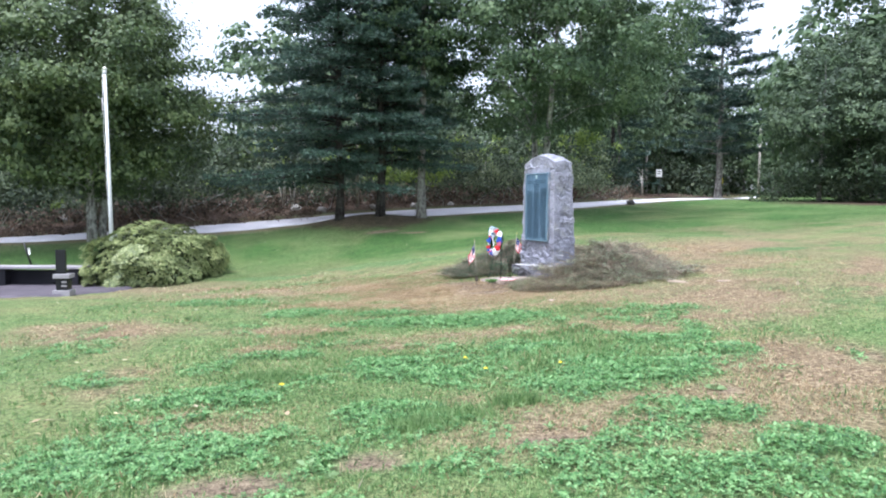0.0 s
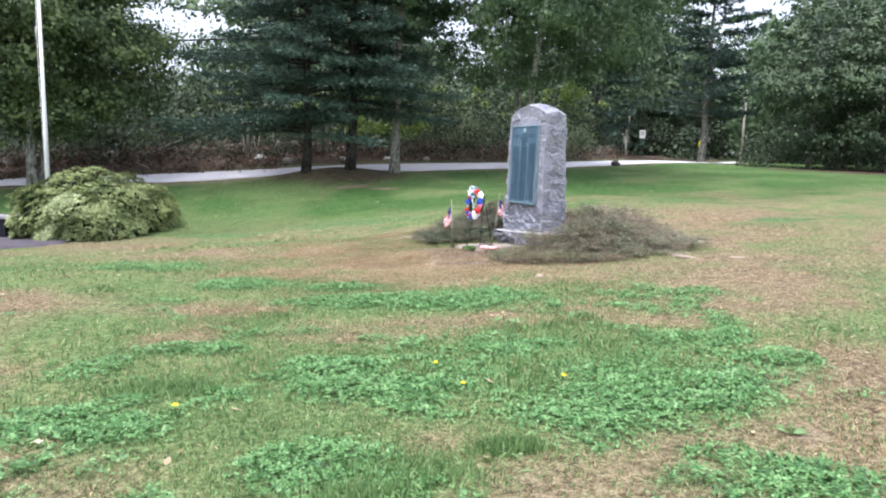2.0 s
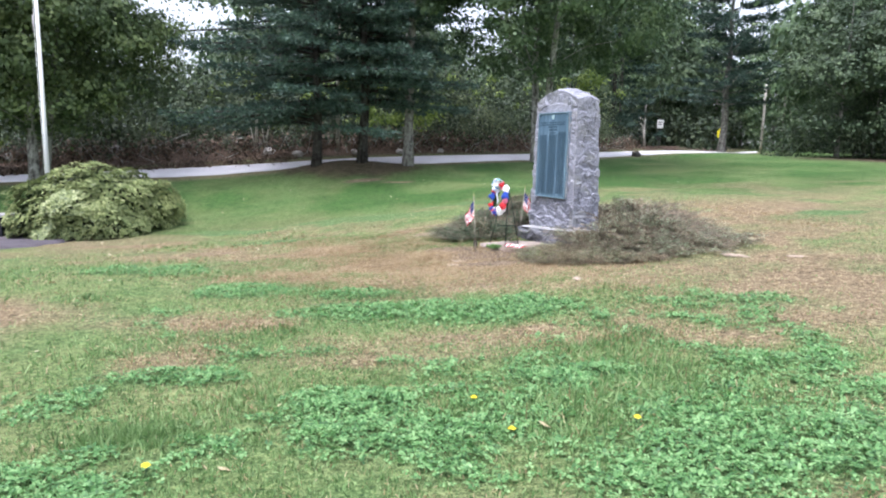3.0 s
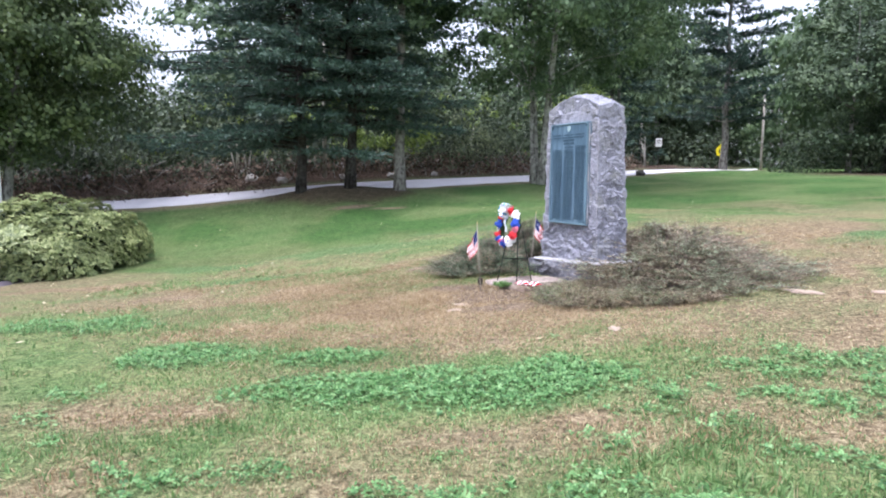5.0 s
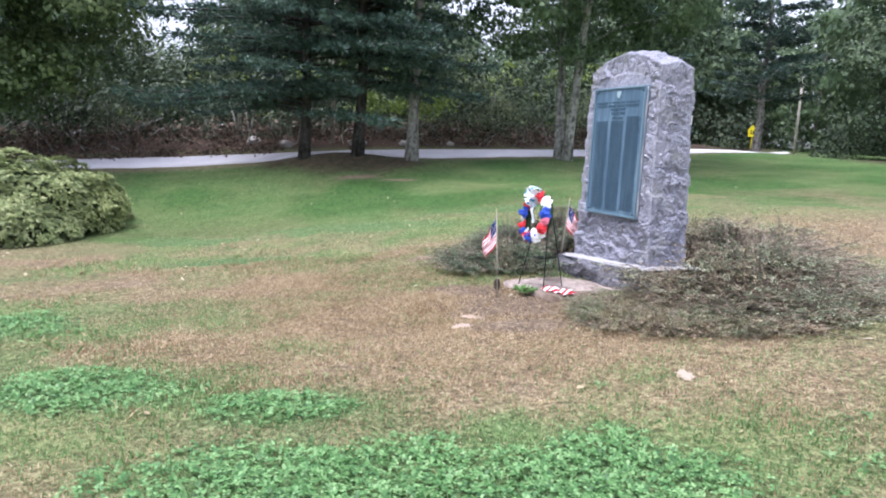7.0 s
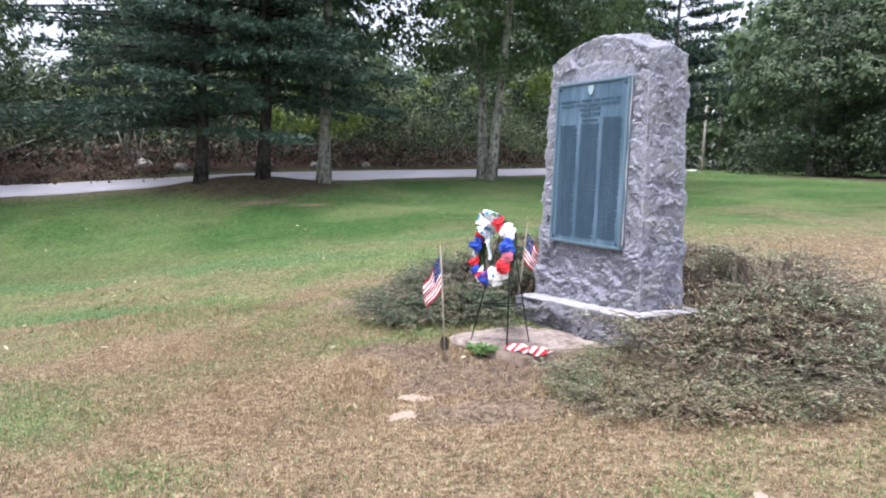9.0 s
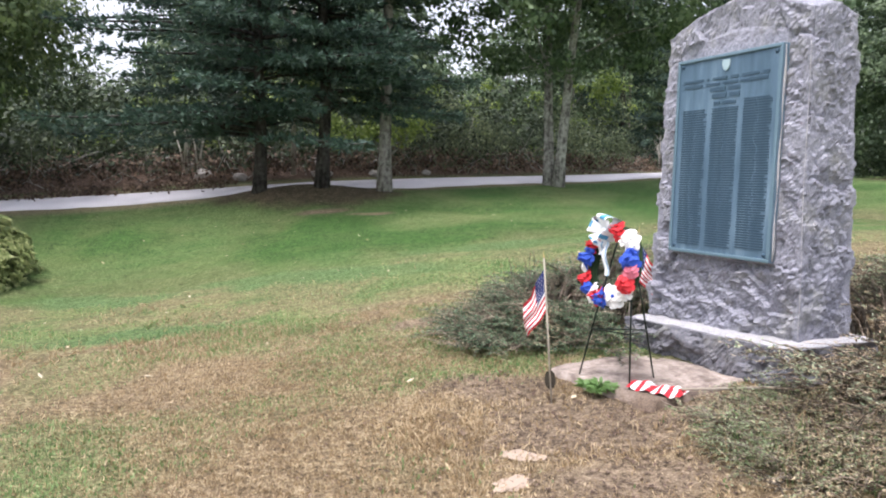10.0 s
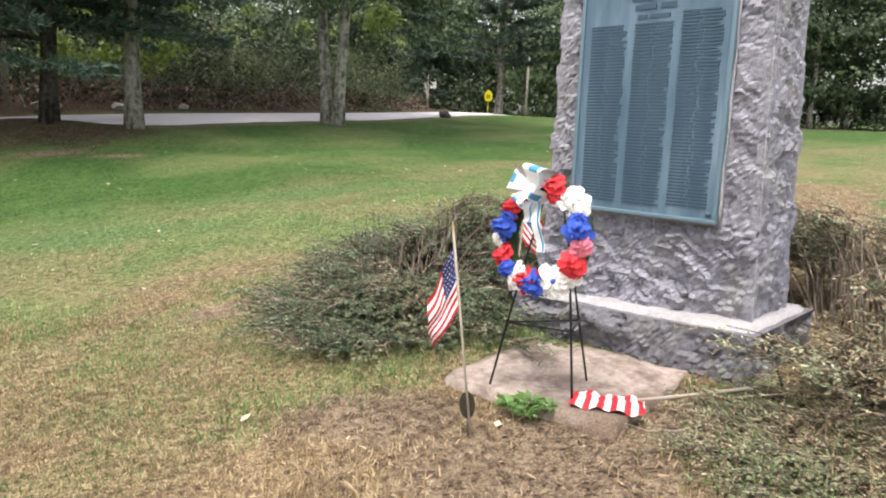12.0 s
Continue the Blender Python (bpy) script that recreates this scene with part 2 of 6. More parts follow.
BARE = [(-0.4, 4.05, 0.2, 0.12, 0), (-1.18, 3.73, 0.34, 0.14, 0), (0.75, 4.36, 0.3, 0.12, 0), (2.24, 5.23, 0.12, 0.07, 0), (1.0, 13.0, 0.85, 0.5, 20), (0.4, 13.7, 0.4, 0.25, -30), (-0.05, 15.7, 0.3, 0.2, 0), (-2.2, 26.2, 0.7, 0.2, 10), (-1.0, 25.7, 0.6, 0.16, -8), (0.85, 12.3, 0.5, 0.25, 0)]


def field(spots, x, y, wobble, seed):
    """How far inside any of the spots a place lies, 0 to 1, with ragged edges."""
    x, y = np.asarray(x, float), np.asarray(y, float)
    rag = (patchy(x, y, 0.5, seed, 3) - 0.5) * wobble
    best = np.zeros(np.broadcast(x, y).shape)
    for cx, cy, a, b, turn in spots:
        c, s = math.cos(radians(turn)), math.sin(radians(turn))
        u, v = ((x - cx) * c + (y - cy) * s) / a, (-(x - cx) * s + (y - cy) * c) / b
        best = np.maximum(best, 1 - step(0.55, 1.35, np.sqrt(u * u + v * v) + rag))
    return best


def cover(x, y):
    """Clover, dry grass, bare soil and woodland litter over the plan, each 0 to 1."""
    lane = from_lane(x, y)
    clover = field(CLOVER, x, y, 1.3, 3)
    clover = np.maximum(clover * (0.7 + 0.3 * step(0.34, 0.56, patchy(x, y, 0.22, 23, 2))), 0.6 * step(0.55, 0.68, patchy(x, y, 0.8, 21, 3)) * step(0.34, 0.56, patchy(x, y, 0.22, 23, 2)) * (1 - step(9.0, 10.6, y)))
    clover = clover * (1 - field(BARE, x, y, 0.8, 12))
    dry = np.maximum(field(DRY, x, y, 1.0, 8) * (0.55 + 0.45 * step(0.3, 0.6, patchy(x, y, 0.9, 17))), step(0.52, 0.72, patchy(x, y, 1.6, 33, 4)) * 0.85)
    dry = np.maximum(dry, 0.6 * step(0.4, 0.66, patchy(x, y, 0.8, 19, 4)) * step(12.5, 14.5, y))
    dry = dry * (1 - clover) * (1 - 0.3 * step(15.5, 18.5, y - 0.2 * np.abs(x - 1))) * (1 - 0.85 * step(18.5, 22.5, y - 0.5 * np.clip(x - 1, 0, 8)))
    bare = np.maximum(field(BARE, x, y, 0.8, 12), 0.5 * step(0.70, 0.80, patchy(x, y, 0.6, 41, 3)) * dry)
    bare = np.maximum(bare, 0.7 * (1 - step(0.2, 0.9, np.abs(np.abs(lane) - LANE_HALF))))
    litter = step(LANE_HALF + 0.3, LANE_HALF + 1.2, lane)
    edge = np.hypot((x - 26) / 9.0, (y - 35) / 5.0)
    litter = np.maximum(litter, 1 - step(0.85, 1.05, edge))
    litter = np.maximum(litter, 0.85 * (1 - step(0.6, 1.15, np.hypot((x + 2.7) / 2.6, (y - 27.9) / 1.5) + 0.5 * (patchy(x, y, 0.5, 15) - 0.5))))
    return clover, dry, bare, litter


def ground_material():
    s = Nodes("lawn_soil", 0.95, specular=0.15)
    r = s.layer("cover")
    tiny, knots, mid = s.noise(70, 4, 0.75), s.noise(21, 4, 0.7), s.noise(5, 5, 0.7)
    fine = s.ramp(s.maths("ADD", s.maths("MULTIPLY", tiny, 0.5), s.maths("MULTIPLY", knots, 0.5)), (0.38, (0.02, 0.02, 0.02)), (0.62, (1, 1, 1)))
    blades = s.noise(130, 3, 0.7, (1, 0.5, 1))
    green = s.ramp(s.maths("ADD", s.maths("MULTIPLY", fine, 0.6), s.maths("MULTIPLY", mid, 0.4)), (0.25, (0.028, 0.055, 0.018)), (0.5, (0.102, 0.172, 0.056)), (0.75, (0.225, 0.315, 0.12)))
    dry = s.ramp(s.maths("ADD", s.maths("MULTIPLY", fine, 0.55), s.maths("MULTIPLY", mid, 0.45)), (0.25, (0.06, 0.042, 0.025)), (0.5, (0.22, 0.162, 0.096)), (0.75, (0.48, 0.385, 0.24)))
    # dark stops: soil and stems below the clover, with their shade painted in
    clover = s.ramp(fine, (0.25, (0.028, 0.06, 0.02)), (0.75, (0.19, 0.29, 0.115)))
    soil = s.ramp(s.maths("ADD", s.maths("MULTIPLY", fine, 0.5), s.maths("MULTIPLY", mid, 0.5)), (0.3, (0.08, 0.056, 0.038)), (0.7, (0.37, 0.285, 0.195)))
    wood = s.ramp(s.maths("ADD", s.maths("MULTIPLY", fine, 0.6), s.maths("MULTIPLY", mid, 0.4)), (0.3, (0.024, 0.016, 0.011)), (0.5, (0.075, 0.05, 0.036)), (0.7, (0.17, 0.118, 0.086)))
    warm = s.ramp(s.noise(0.55, 5, 0.65), (0.42, (0, 0, 0)), (0.62, (0.85, 0.85, 0.85)))
    green = s.mix(warm, green, s.ramp(fine, (0.3, (0.12, 0.125, 0.05)), (0.7, (0.34, 0.335, 0.155))))
    # richer green towards the trees, with the canopy's shade put into its colour
    deep = s.n.new("ShaderNodeAttribute")
    deep.attribute_name = "lush_shaded"
    lush_shaded = s.ramp(s.maths("ADD", s.maths("MULTIPLY", fine, 0.6), s.maths("MULTIPLY", mid, 0.4)), (0.25, (0.015, 0.04, 0.010)), (0.5, (0.048, 0.112, 0.027)), (0.75, (0.115, 0.215, 0.056)))
    green = s.mix(deep.outputs["Fac"], green, lush_shaded)
    streak = s.ramp(s.noise(2.3, 7, 0.78, (0.5, 1.0, 1.0)), (0.44, (0, 0, 0)), (0.62, (0.8, 0.8, 0.8)))
    streak = s.maths("MULTIPLY", streak, s.maths("SUBTRACT", 1.0, s.maths("MULTIPLY", deep.outputs["Fac"], 0.95)))
    green = s.mix(streak, green, s.ramp(fine, (0.2, (0.07, 0.105, 0.035)), (0.8, (0.25, 0.31, 0.12))))
    c = s.mix(r[1], green, dry)
    c = s.mix(r[0], c, clover)
    c = s.mix(r[2], c, soil)
    w = s.n.new("ShaderNodeAttribute")
    w.attribute_name = "litter"
    c = s.mix(w.outputs["Fac"], c, wood)
    s.bump(knots, 0.9, 0.05)
    s.bump(tiny, 0.7, 0.02)
    s.bump(blades, 0.5, 0.015)
    return s.done(c)


def spaced(lo, hi, step_size, far):
    inner = np.arange(lo, hi + 1e-6, step_size)
    grow = np.array([step_size * 1.28**k for k in range(1, 60)]).cumsum()
    grow = grow[grow < far]
    return np.concatenate([(lo - grow)[::-1], inner, hi + grow])


def build_ground():
    xs, ys = spaced(-10, 10, 0.12, 900), spaced(0, 31, 0.16, 900)
    X, Y = np.meshgrid(xs, ys)
    Z = height(X, Y) + 0.03 * (patchy(X, Y, 0.45, 5, 3) - 0.5) + 0.05 * (patchy(X, Y, 1.6, 6, 2) - 0.5)
    lane = from_lane(X.ravel(), Y.ravel()).reshape(X.shape)
    bank = step(LANE_HALF + 0.5, LANE_HALF + 5, lane)
    Z = Z + 0.55 * bank + 0.25 * bank * (patchy(X, Y, 2.0, 9, 3) - 0.5)
    n, m = len(xs), len(ys)
    idx = np.arange(n * m).reshape(m, n)
    quads = np.stack([idx[:-1, :-1], idx[:-1, 1:], idx[1:, 1:], idx[1:, :-1]], -1).reshape(-1, 4)
    me = smooth(mesh_of("ground", np.stack([X, Y, Z], -1).reshape(-1, 3), quads))
    cl, dr, ba, li = cover(X.ravel(), Y.ravel())
    col = me.color_attributes.new("cover", "FLOAT_COLOR", "POINT")
    col.data.foreach_set("color", np.stack([cl, dr, ba, np.ones_like(cl)], -1).astype(np.float32).ravel())
    lit = me.attributes.new("litter", "FLOAT", "POINT")
    lit.data.foreach_set("value", li.astype(np.float32))
    # grows towards the trees: richer grass and painted canopy shade together
    lush_shaded = me.attributes.new("lush_shaded", "FLOAT", "POINT")
    lush_shaded.data.foreach_set("value", (step(18.0, 22.0, Y - 0.12 * X) * (0.55 + 0.45 * step(0.3, 0.6, patchy(X, Y, 2.2, 51)))).astype(np.float32).ravel())
    me.materials.append(ground_material())
    return tagged(new("ground", me), "uneven lawn with clover, dry grass and bare patches", "ground", kind="structure")


build_ground()


def build_lane():
    s = Nodes("lane_asphalt", 0.9, specular=0.25)
    fine, worn = s.noise(160, 4, 0.8), s.noise(1.3, 4)
    c = s.ramp(s.maths("ADD", s.maths("MULTIPLY", fine, 0.5), s.maths("MULTIPLY", worn, 0.5)), (0.3, (0.58, 0.56, 0.58)), (0.7, (0.80, 0.77, 0.79)))
    s.bump(fine, 0.5, 0.006)
    mat = s.done(c)
    line = LANE_LINE
    way = np.gradient(line, axis=0)
    way /= np.linalg.norm(way, axis=1)[:, None]
    left = np.stack([-way[:, 1], way[:, 0]], -1)
    rows = []
    for k, f in enumerate((-1.0, -0.97, -0.5, 0.0, 0.5, 0.97, 1.0)):
        edge = f * (LANE_HALF * (0.5 + 0.5 * step(-12, 2, line[:, 0]) if f > 0 else 1.0) + 0.25 * (patchy(line[:, 0], line[:, 1], 2.5, 60 + k) - 0.5))
        p = line + left * edge[:, None]
        z = height(p[:, 0], p[:, 1]) + (0.045 if abs(f) < 0.99 else -0.05) + 0.03 * (1 - f * f)
        rows.append(np.c_[p, z])
    g = np.stack(rows, 1)
    idx = np.arange(g.shape[0] * 7).reshape(-1, 7)
    q = np.stack([idx[:-1, :-1], idx[1:, :-1], idx[1:, 1:], idx[:-1, 1:]], -1).reshape(-1, 4)
    me = smooth(mesh_of("road", g.reshape(-1, 3), q[:, ::-1]))
    me.materials.append(mat)
    return tagged(new("road", me), "narrow pale worn asphalt lane along the woods", "road", kind="structure")


build_lane()


# ---- stone ----
def granite(name, dark, light, speck=170):
    s = Nodes(name, 0.85, specular=0.3)
    big, mid, fine = s.noise(2.2, 4), s.noise(14, 5, 0.7), s.noise(speck, 3, 0.8)
    tone = s.maths("ADD", s.maths("MULTIPLY", fine, 0.45), s.maths("ADD", s.maths("MULTIPLY", mid, 0.35), s.maths("MULTIPLY", big, 0.2)))
    crumb = s.noise(45, 4, 0.75)
    tone = s.maths("ADD", s.maths("MULTIPLY", tone, 0.6), s.maths("MULTIPLY", crumb, 0.4))
    c = s.ramp(tone, (0.34, dark), (0.5, tuple((a + b) / 2 for a, b in zip(dark, light))), (0.64, light))
    stain = s.ramp(s.noise(7, 6, 0.7), (0.55, (0, 0, 0)), (0.75, (0.5, 0.5, 0.5)))
    c = s.mix(stain, c, (0.09, 0.09, 0.085))
    c = s.mix(s.ramp(s.noise(3.2, 5, 0.75), (0.5, (0, 0, 0)), (0.68, (0.45, 0.45, 0.45))), c, (0.33, 0.325, 0.265))
    s.bump(mid, 0.3, 0.012)
    s.bump(crumb, 0.6, 0.01)
    s.bump(fine, 0.4, 0.004)
    return s.done(c)


GRANITE = granite("grey_granite", (0.072, 0.072, 0.092), (0.46, 0.462, 0.522))
# a darker tone of the granite for the whole plinth
GRANITE_DARK = granite("dark_grey_granite", (0.045, 0.045, 0.052), (0.25, 0.248, 0.275))
GRANITE_PALE = granite("pale_granite", (0.24, 0.235, 0.24), (0.55, 0.54, 0.555))


def slab_material():
    s = Nodes("weathered_concrete", 0.95, specular=0.2)
    big, mid, fine = s.noise(3.5, 5, 0.7), s.noise(16, 5, 0.7), s.noise(120, 3)
    c = s.ramp(s.maths("ADD", s.maths("MULTIPLY", mid, 0.7), s.maths("MULTIPLY", fine, 0.3)), (0.35, (0.24, 0.19, 0.155)), (0.55, (0.40, 0.335, 0.29)), (0.7, (0.53, 0.47, 0.42)))
    c = s.mix(s.ramp(big, (0.44, (0, 0, 0)), (0.6, (0.8, 0.8, 0.8))), c, (0.13, 0.10, 0.085))
    # earth trodden over one corner
    place = s.n.new("ShaderNodeSeparateXYZ")
    s.l.new(s.coord, place.inputs[0])
    corner = s.maths("ADD", s.maths("MULTIPLY", s.maths("SUBTRACT", place.outputs[0], s.maths("MULTIPLY", place.outputs[1], 0.8)), 0.9), s.maths("MULTIPLY", s.maths("SUBTRACT", mid, 0.5), 0.9))
    c = s.mix(s.ramp(corner, (0.3, (0, 0, 0)), (0.62, (0.9, 0.9, 0.9))), c, s.ramp(fine, (0.3, (0.06, 0.042, 0.03)), (0.7, (0.24, 0.175, 0.125))))
    s.bump(mid, 0.6, 0.02)
    s.bump(fine, 0.4, 0.004)
    return s.done(c)


CONCRETE = slab_material()
BLACK_STONE = plain("black_polished_granite", (0.022, 0.022, 0.026), 0.22, vary=0.2, scale=120, bump=0.03)
GREY_STONE = plain("light_grey_granite", (0.36, 0.34, 0.35), 0.7, vary=0.25, scale=90, bump=0.2)


def rock_block(w, d, h, cell, rough, seed, shape=None, edge=0.05, calm=None):
    """A quarry-faced block standing on z = 0: straight arrises, faces broken in shallow scallops."""
    def side(n):
        return np.linspace(0, 1, n)

    nx, ny, nz = max(2, round(w / cell)), max(2, round(d / cell)), max(2, round(h / cell))
    bm = bmesh.new()
    verts = {}

    def vert(i, j, k):
        key = (i, j, k)
        if key not in verts:
            verts[key] = bm.verts.new(((i / nx - 0.5) * w, (j / ny) * d, (k / nz) * h))
        return verts[key]

    for i in range(nx):
        for k in range(nz):
            bm.faces.new((vert(i, 0, k), vert(i + 1, 0, k), vert(i + 1, 0, k + 1), vert(i, 0, k + 1)))
            bm.faces.new((vert(i, ny, k + 1), vert(i + 1, ny, k + 1), vert(i + 1, ny, k), vert(i, ny, k)))
    for j in range(ny):
        for k in range(nz):
            bm.faces.new((vert(0, j, k + 1), vert(0, j + 1, k + 1), vert(0, j + 1, k), vert(0, j, k)))
            bm.faces.new((vert(nx, j, k), vert(nx, j + 1, k), vert(nx, j + 1, k + 1), vert(nx, j, k + 1)))
    for i in range(nx):
        for j in range(ny):
            bm.faces.new((vert(i, j, nz), vert(i + 1, j, nz), vert(i + 1, j + 1, nz), vert(i, j + 1, nz)))
    off = Vector((seed * 7.1, seed * 3.3, seed))
    for (i, j, k), v in verts.items():
        p = v.co.copy()
        n = Vector(((i == nx) - (i == 0), (j == ny) - (j == 0), (k == nz) * 1.0))
        n = n.normalized() if n.length else n
        inside = min(w / 2 - abs(p.x) if 0 < i < nx else 9, p.y if 0 < j < ny else 9, d - p.y if 0 < j < ny else 9, h - p.z if 0 < k < nz else 9)
        fade = min(1.0, 0.08 + inside / edge * 0.92) if inside < 9 else 0.08
        q = p + 0.10 * noise.noise_vector(p * 4 + off) + 0.03 * noise.noise_vector(p * 17 + off)
        q = Vector((q.x, q.y, q.z * 1.3)) + off
        # flat broken facets, large and small, each tilted its own way
        chip = 0.5 * noise.noise(q * 2.0) + 0.16 * noise.noise(q * 40)
        for size, amount in ((3.5, 1.0), (9.0, 0.55), (24.0, 0.28)):
            home = noise.voronoi(q * size)[1][0]
            chip += amount * (0.6 * noise.cell(home * 3.1) - 0.2 + 0.75 * noise.cell_vector(home * 2.3 + off).dot(q * size - home))
        move = n * rough * chip * fade * (calm(p, n) if calm else 1.0)
        v.co = (shape(p) if shape else p) + move
    for f in bm.faces:
        f.smooth = False
    return bm


MON = pose(1.924, 13.895, 0, 0, 0, -67.33)


def build_monument():
    base_z = 0.30
    mon = thing("monument", MON @ pose(0, 0, -0.12), "rough grey granite memorial stone with a bronze tablet on a plinth", "monument")

    def arch(p):
        t = p.z / 2.03
        half = 0.645 - 0.06 * t
        x = p.x / 0.645 * half
        y = p.y * (1 - 0.20 * t) + 0.015 * t
        crown = 0.175 * (1 - min(1, abs(x) / 0.6) ** 1.7)
        depth = 0.05 * (1 - abs(p.y / 0.5 - 0.5) * 2)
        z = p.z + (crown + depth) * step(0.80, 1.0, t)
        return Vector((x, y, float(z)))

    part("stone", rock_block(1.29, 0.50, 2.03, 0.016, 0.046, 3, arch, 0.075, lambda p, n: 0.4 if n.z > 0.5 else 0.12 if n.y < -0.9 and abs(p.x) < 0.46 and 0.48 < p.z < 1.88 else 1.0 if n.y < -0.9 and p.z < 0.5 else 0.62), GRANITE, mon, "rock-faced grey granite slab with a low arched top", pose(0, 0, base_z + 0.12))

    def plinth(p):
        t = p.z / 0.45
        return Vector((p.x, p.y - 0.03 * math.sin(t * 3.1), p.z + 0.035 * (p.x / 0.8) * t))

    part("plinth", rock_block(1.43, 0.84, base_z + 0.12, 0.018, 0.036, 9, plinth, 0.05, lambda p, n: 0.12 if n.z > 0.6 else 1.0), GRANITE_DARK, mon, "broad rough granite plinth with a pale sawn top", pose(0.012, -0.17, 0))
    top = bmesh.new()
    bmesh.ops.create_grid(top, x_segments=40, y_segments=22, size=0.5, matrix=Matrix.Diagonal((1.38, 0.79, 1, 1)))
    for v in top.verts:
        edge = max(abs(v.co.x) / 0.69, abs(v.co.y) / 0.395)
        v.co.z = 0.012 * noise.noise(v.co * 6) + 0.035 * v.co.x / 0.8 - (0.03 if edge > 0.99 else 0)
        v.co.x += 0.02 * noise.noise(Vector((v.co.y * 9, 1, 2))) * (edge > 0.9)
        v.co.y += 0.02 * noise.noise(Vector((v.co.x * 9, 5, 2))) * (edge > 0.9)
    part("plinth_top", top, GRANITE_PALE, mon, "pale sawn ledge of the plinth", pose(0.012, 0.25, base_z + 0.139))
    # drilled and sawn line down the corner of the stone
    line = bmesh.new()
    tube(line, [(0.642 - 0.055 * t, -0.004 + 0.006 * math.sin(9 * t), 0.44 + 1.82 * t) for t in np.linspace(0, 1, 40)], [0.0012 + 0.0022 * abs(math.sin(29 * t) * math.sin(11 * t)) for t in np.linspace(0, 1, 40)], 5)
    part("arris_line", line, GRANITE_PALE, mon, "pale chalky line down the stone's corner")

    bronze = Nodes("blue_green_bronze", 0.5, 0.2, 0.5)
    streak = bronze.noise(5, 4, 0.6, (1.6, 1, 0.25))
    fine = bronze.noise(60, 4)
    c = bronze.ramp(streak, (0.3, (0.07, 0.128, 0.185)), (0.5, (0.112, 0.188, 0.262)), (0.72, (0.22, 0.325, 0.415)))
    c = bronze.mix(bronze.maths("MULTIPLY", fine, 0.3), c, (0.05, 0.08, 0.09))
    bronze.bump(fine, 0.15, 0.003)
    BRONZE = bronze.done(c)
    RAISED = plain("rubbed_bronze_edge", (0.19, 0.29, 0.35), 0.45, 0.35, vary=0.25, scale=50, bump=0.05)
    LETTER = plain("dark_bronze_lettering", (0.058, 0.105, 0.15), 0.55, 0.2, vary=0.2, scale=60, bump=0.05)
    w, h = 0.86, 1.345
    y = -0.018
    tablet = part("tablet", box(bmesh.new(), -w / 2, w / 2, -0.012, 0.045, 0, h, 0.004), BRONZE, mon, "tall blue-green bronze tablet with rows of raised lettering", pose(0, y, 0.806 + 0.12))
    for x0, x1, z0, z1 in ((-w / 2, w / 2, 0, 0.022), (-w / 2, w / 2, h - 0.022, h), (-w / 2, -w / 2 + 0.022, 0.022, h - 0.022), (w / 2 - 0.022, w / 2, 0.022, h - 0.022)):
        part("border", box(bmesh.new(), x0, x1, -0.024, -0.0125, z0, z1, 0.005), RAISED, tablet)
    caulk = bmesh.new()
    tube(caulk, [(w / 2 + 0.004 + 0.003 * math.sin(23 * t), 0.004, 0.01 + (h - 0.02) * t) for t in np.linspace(0, 1, 30)], [0.006 + 0.003 * math.sin(17 * t) for t in np.linspace(0, 1, 30)], 6)
    part("caulking", caulk, GRANITE_PALE, tablet, "white weathered caulking along the tablet's edge")
    for x in (-w / 2 + 0.045, w / 2 - 0.045):
        for z in (0.045, h - 0.045):
            bolt = bmesh.new()
            bmesh.ops.create_uvsphere(bolt, u_segments=12, v_segments=6, radius=0.014)
            part("bolt", bolt, LETTER, tablet, "", pose(x, -0.013, z))
    shield = bmesh.new()
    outline = [(-0.03, 0.035), (0.03, 0.035), (0.032, 0.0), (0.02, -0.026), (0, -0.04), (-0.02, -0.026), (-0.032, 0.0)]
    face = shield.faces.new([shield.verts.new((a, 0, b)) for a, b in outline])
    ext = bmesh.ops.extrude_face_region(shield, geom=[face])
    for g in ext["geom"]:
        if isinstance(g, bmesh.types.BMVert):
            g.co.y -= 0.008
    bmesh.ops.recalc_face_normals(shield, faces=shield.faces[:])
    part("emblem", shield, plain("pale_verdigris", (0.42, 0.55, 0.58), 0.6, 0.2), tablet, "small pale shield", pose(0, -0.0135, h - 0.075))
    rng = random.Random(4)

    def bars(rows, tall):
        bm = bmesh.new()
        for x0, x1, z in rows:
            box(bm, x0, x1, -0.0165, -0.0122, z, z + tall)
        return bm

    for z, spans in ((h - 0.165, ((-0.37, -0.19), (-0.16, -0.145), (-0.11, 0.01), (0.04, 0.1), (0.13, 0.26), (0.29, 0.34))), (h - 0.20, ((-0.36, -0.2), (-0.17, -0.05), (-0.02, 0.1), (0.12, 0.33)))):
        part("heading", bars([(a, b, z) for a, b in spans], 0.017), LETTER, tablet)
    for z, spans, tall in ((h - 0.24, ((-0.13, 0.0), (0.025, 0.12)), 0.024), (h - 0.285, ((-0.11, 0.01), (0.035, 0.12)), 0.027), (h - 0.33, ((-0.09, -0.04), (-0.02, 0.09)), 0.02)):
        part("title", bars([(a, b, z) for a, b in spans], tall), LETTER, tablet)
    for x0, top_z in ((-0.365, h - 0.36), (-0.105, h - 0.36), (0.155, h - 0.315)):
        rows = []
        z = top_z
        while z > 0.06:
            a = x0 + rng.uniform(0, 0.006)
            mid = a + rng.uniform(0.08, 0.12)
            rows += [(a, mid, z), (mid + 0.009, min(x0 + 0.218, mid + rng.uniform(0.095, 0.13)), z)]
            z -= 0.0165
        part("lettering", bars(rows, 0.0085), LETTER, tablet)
    return mon


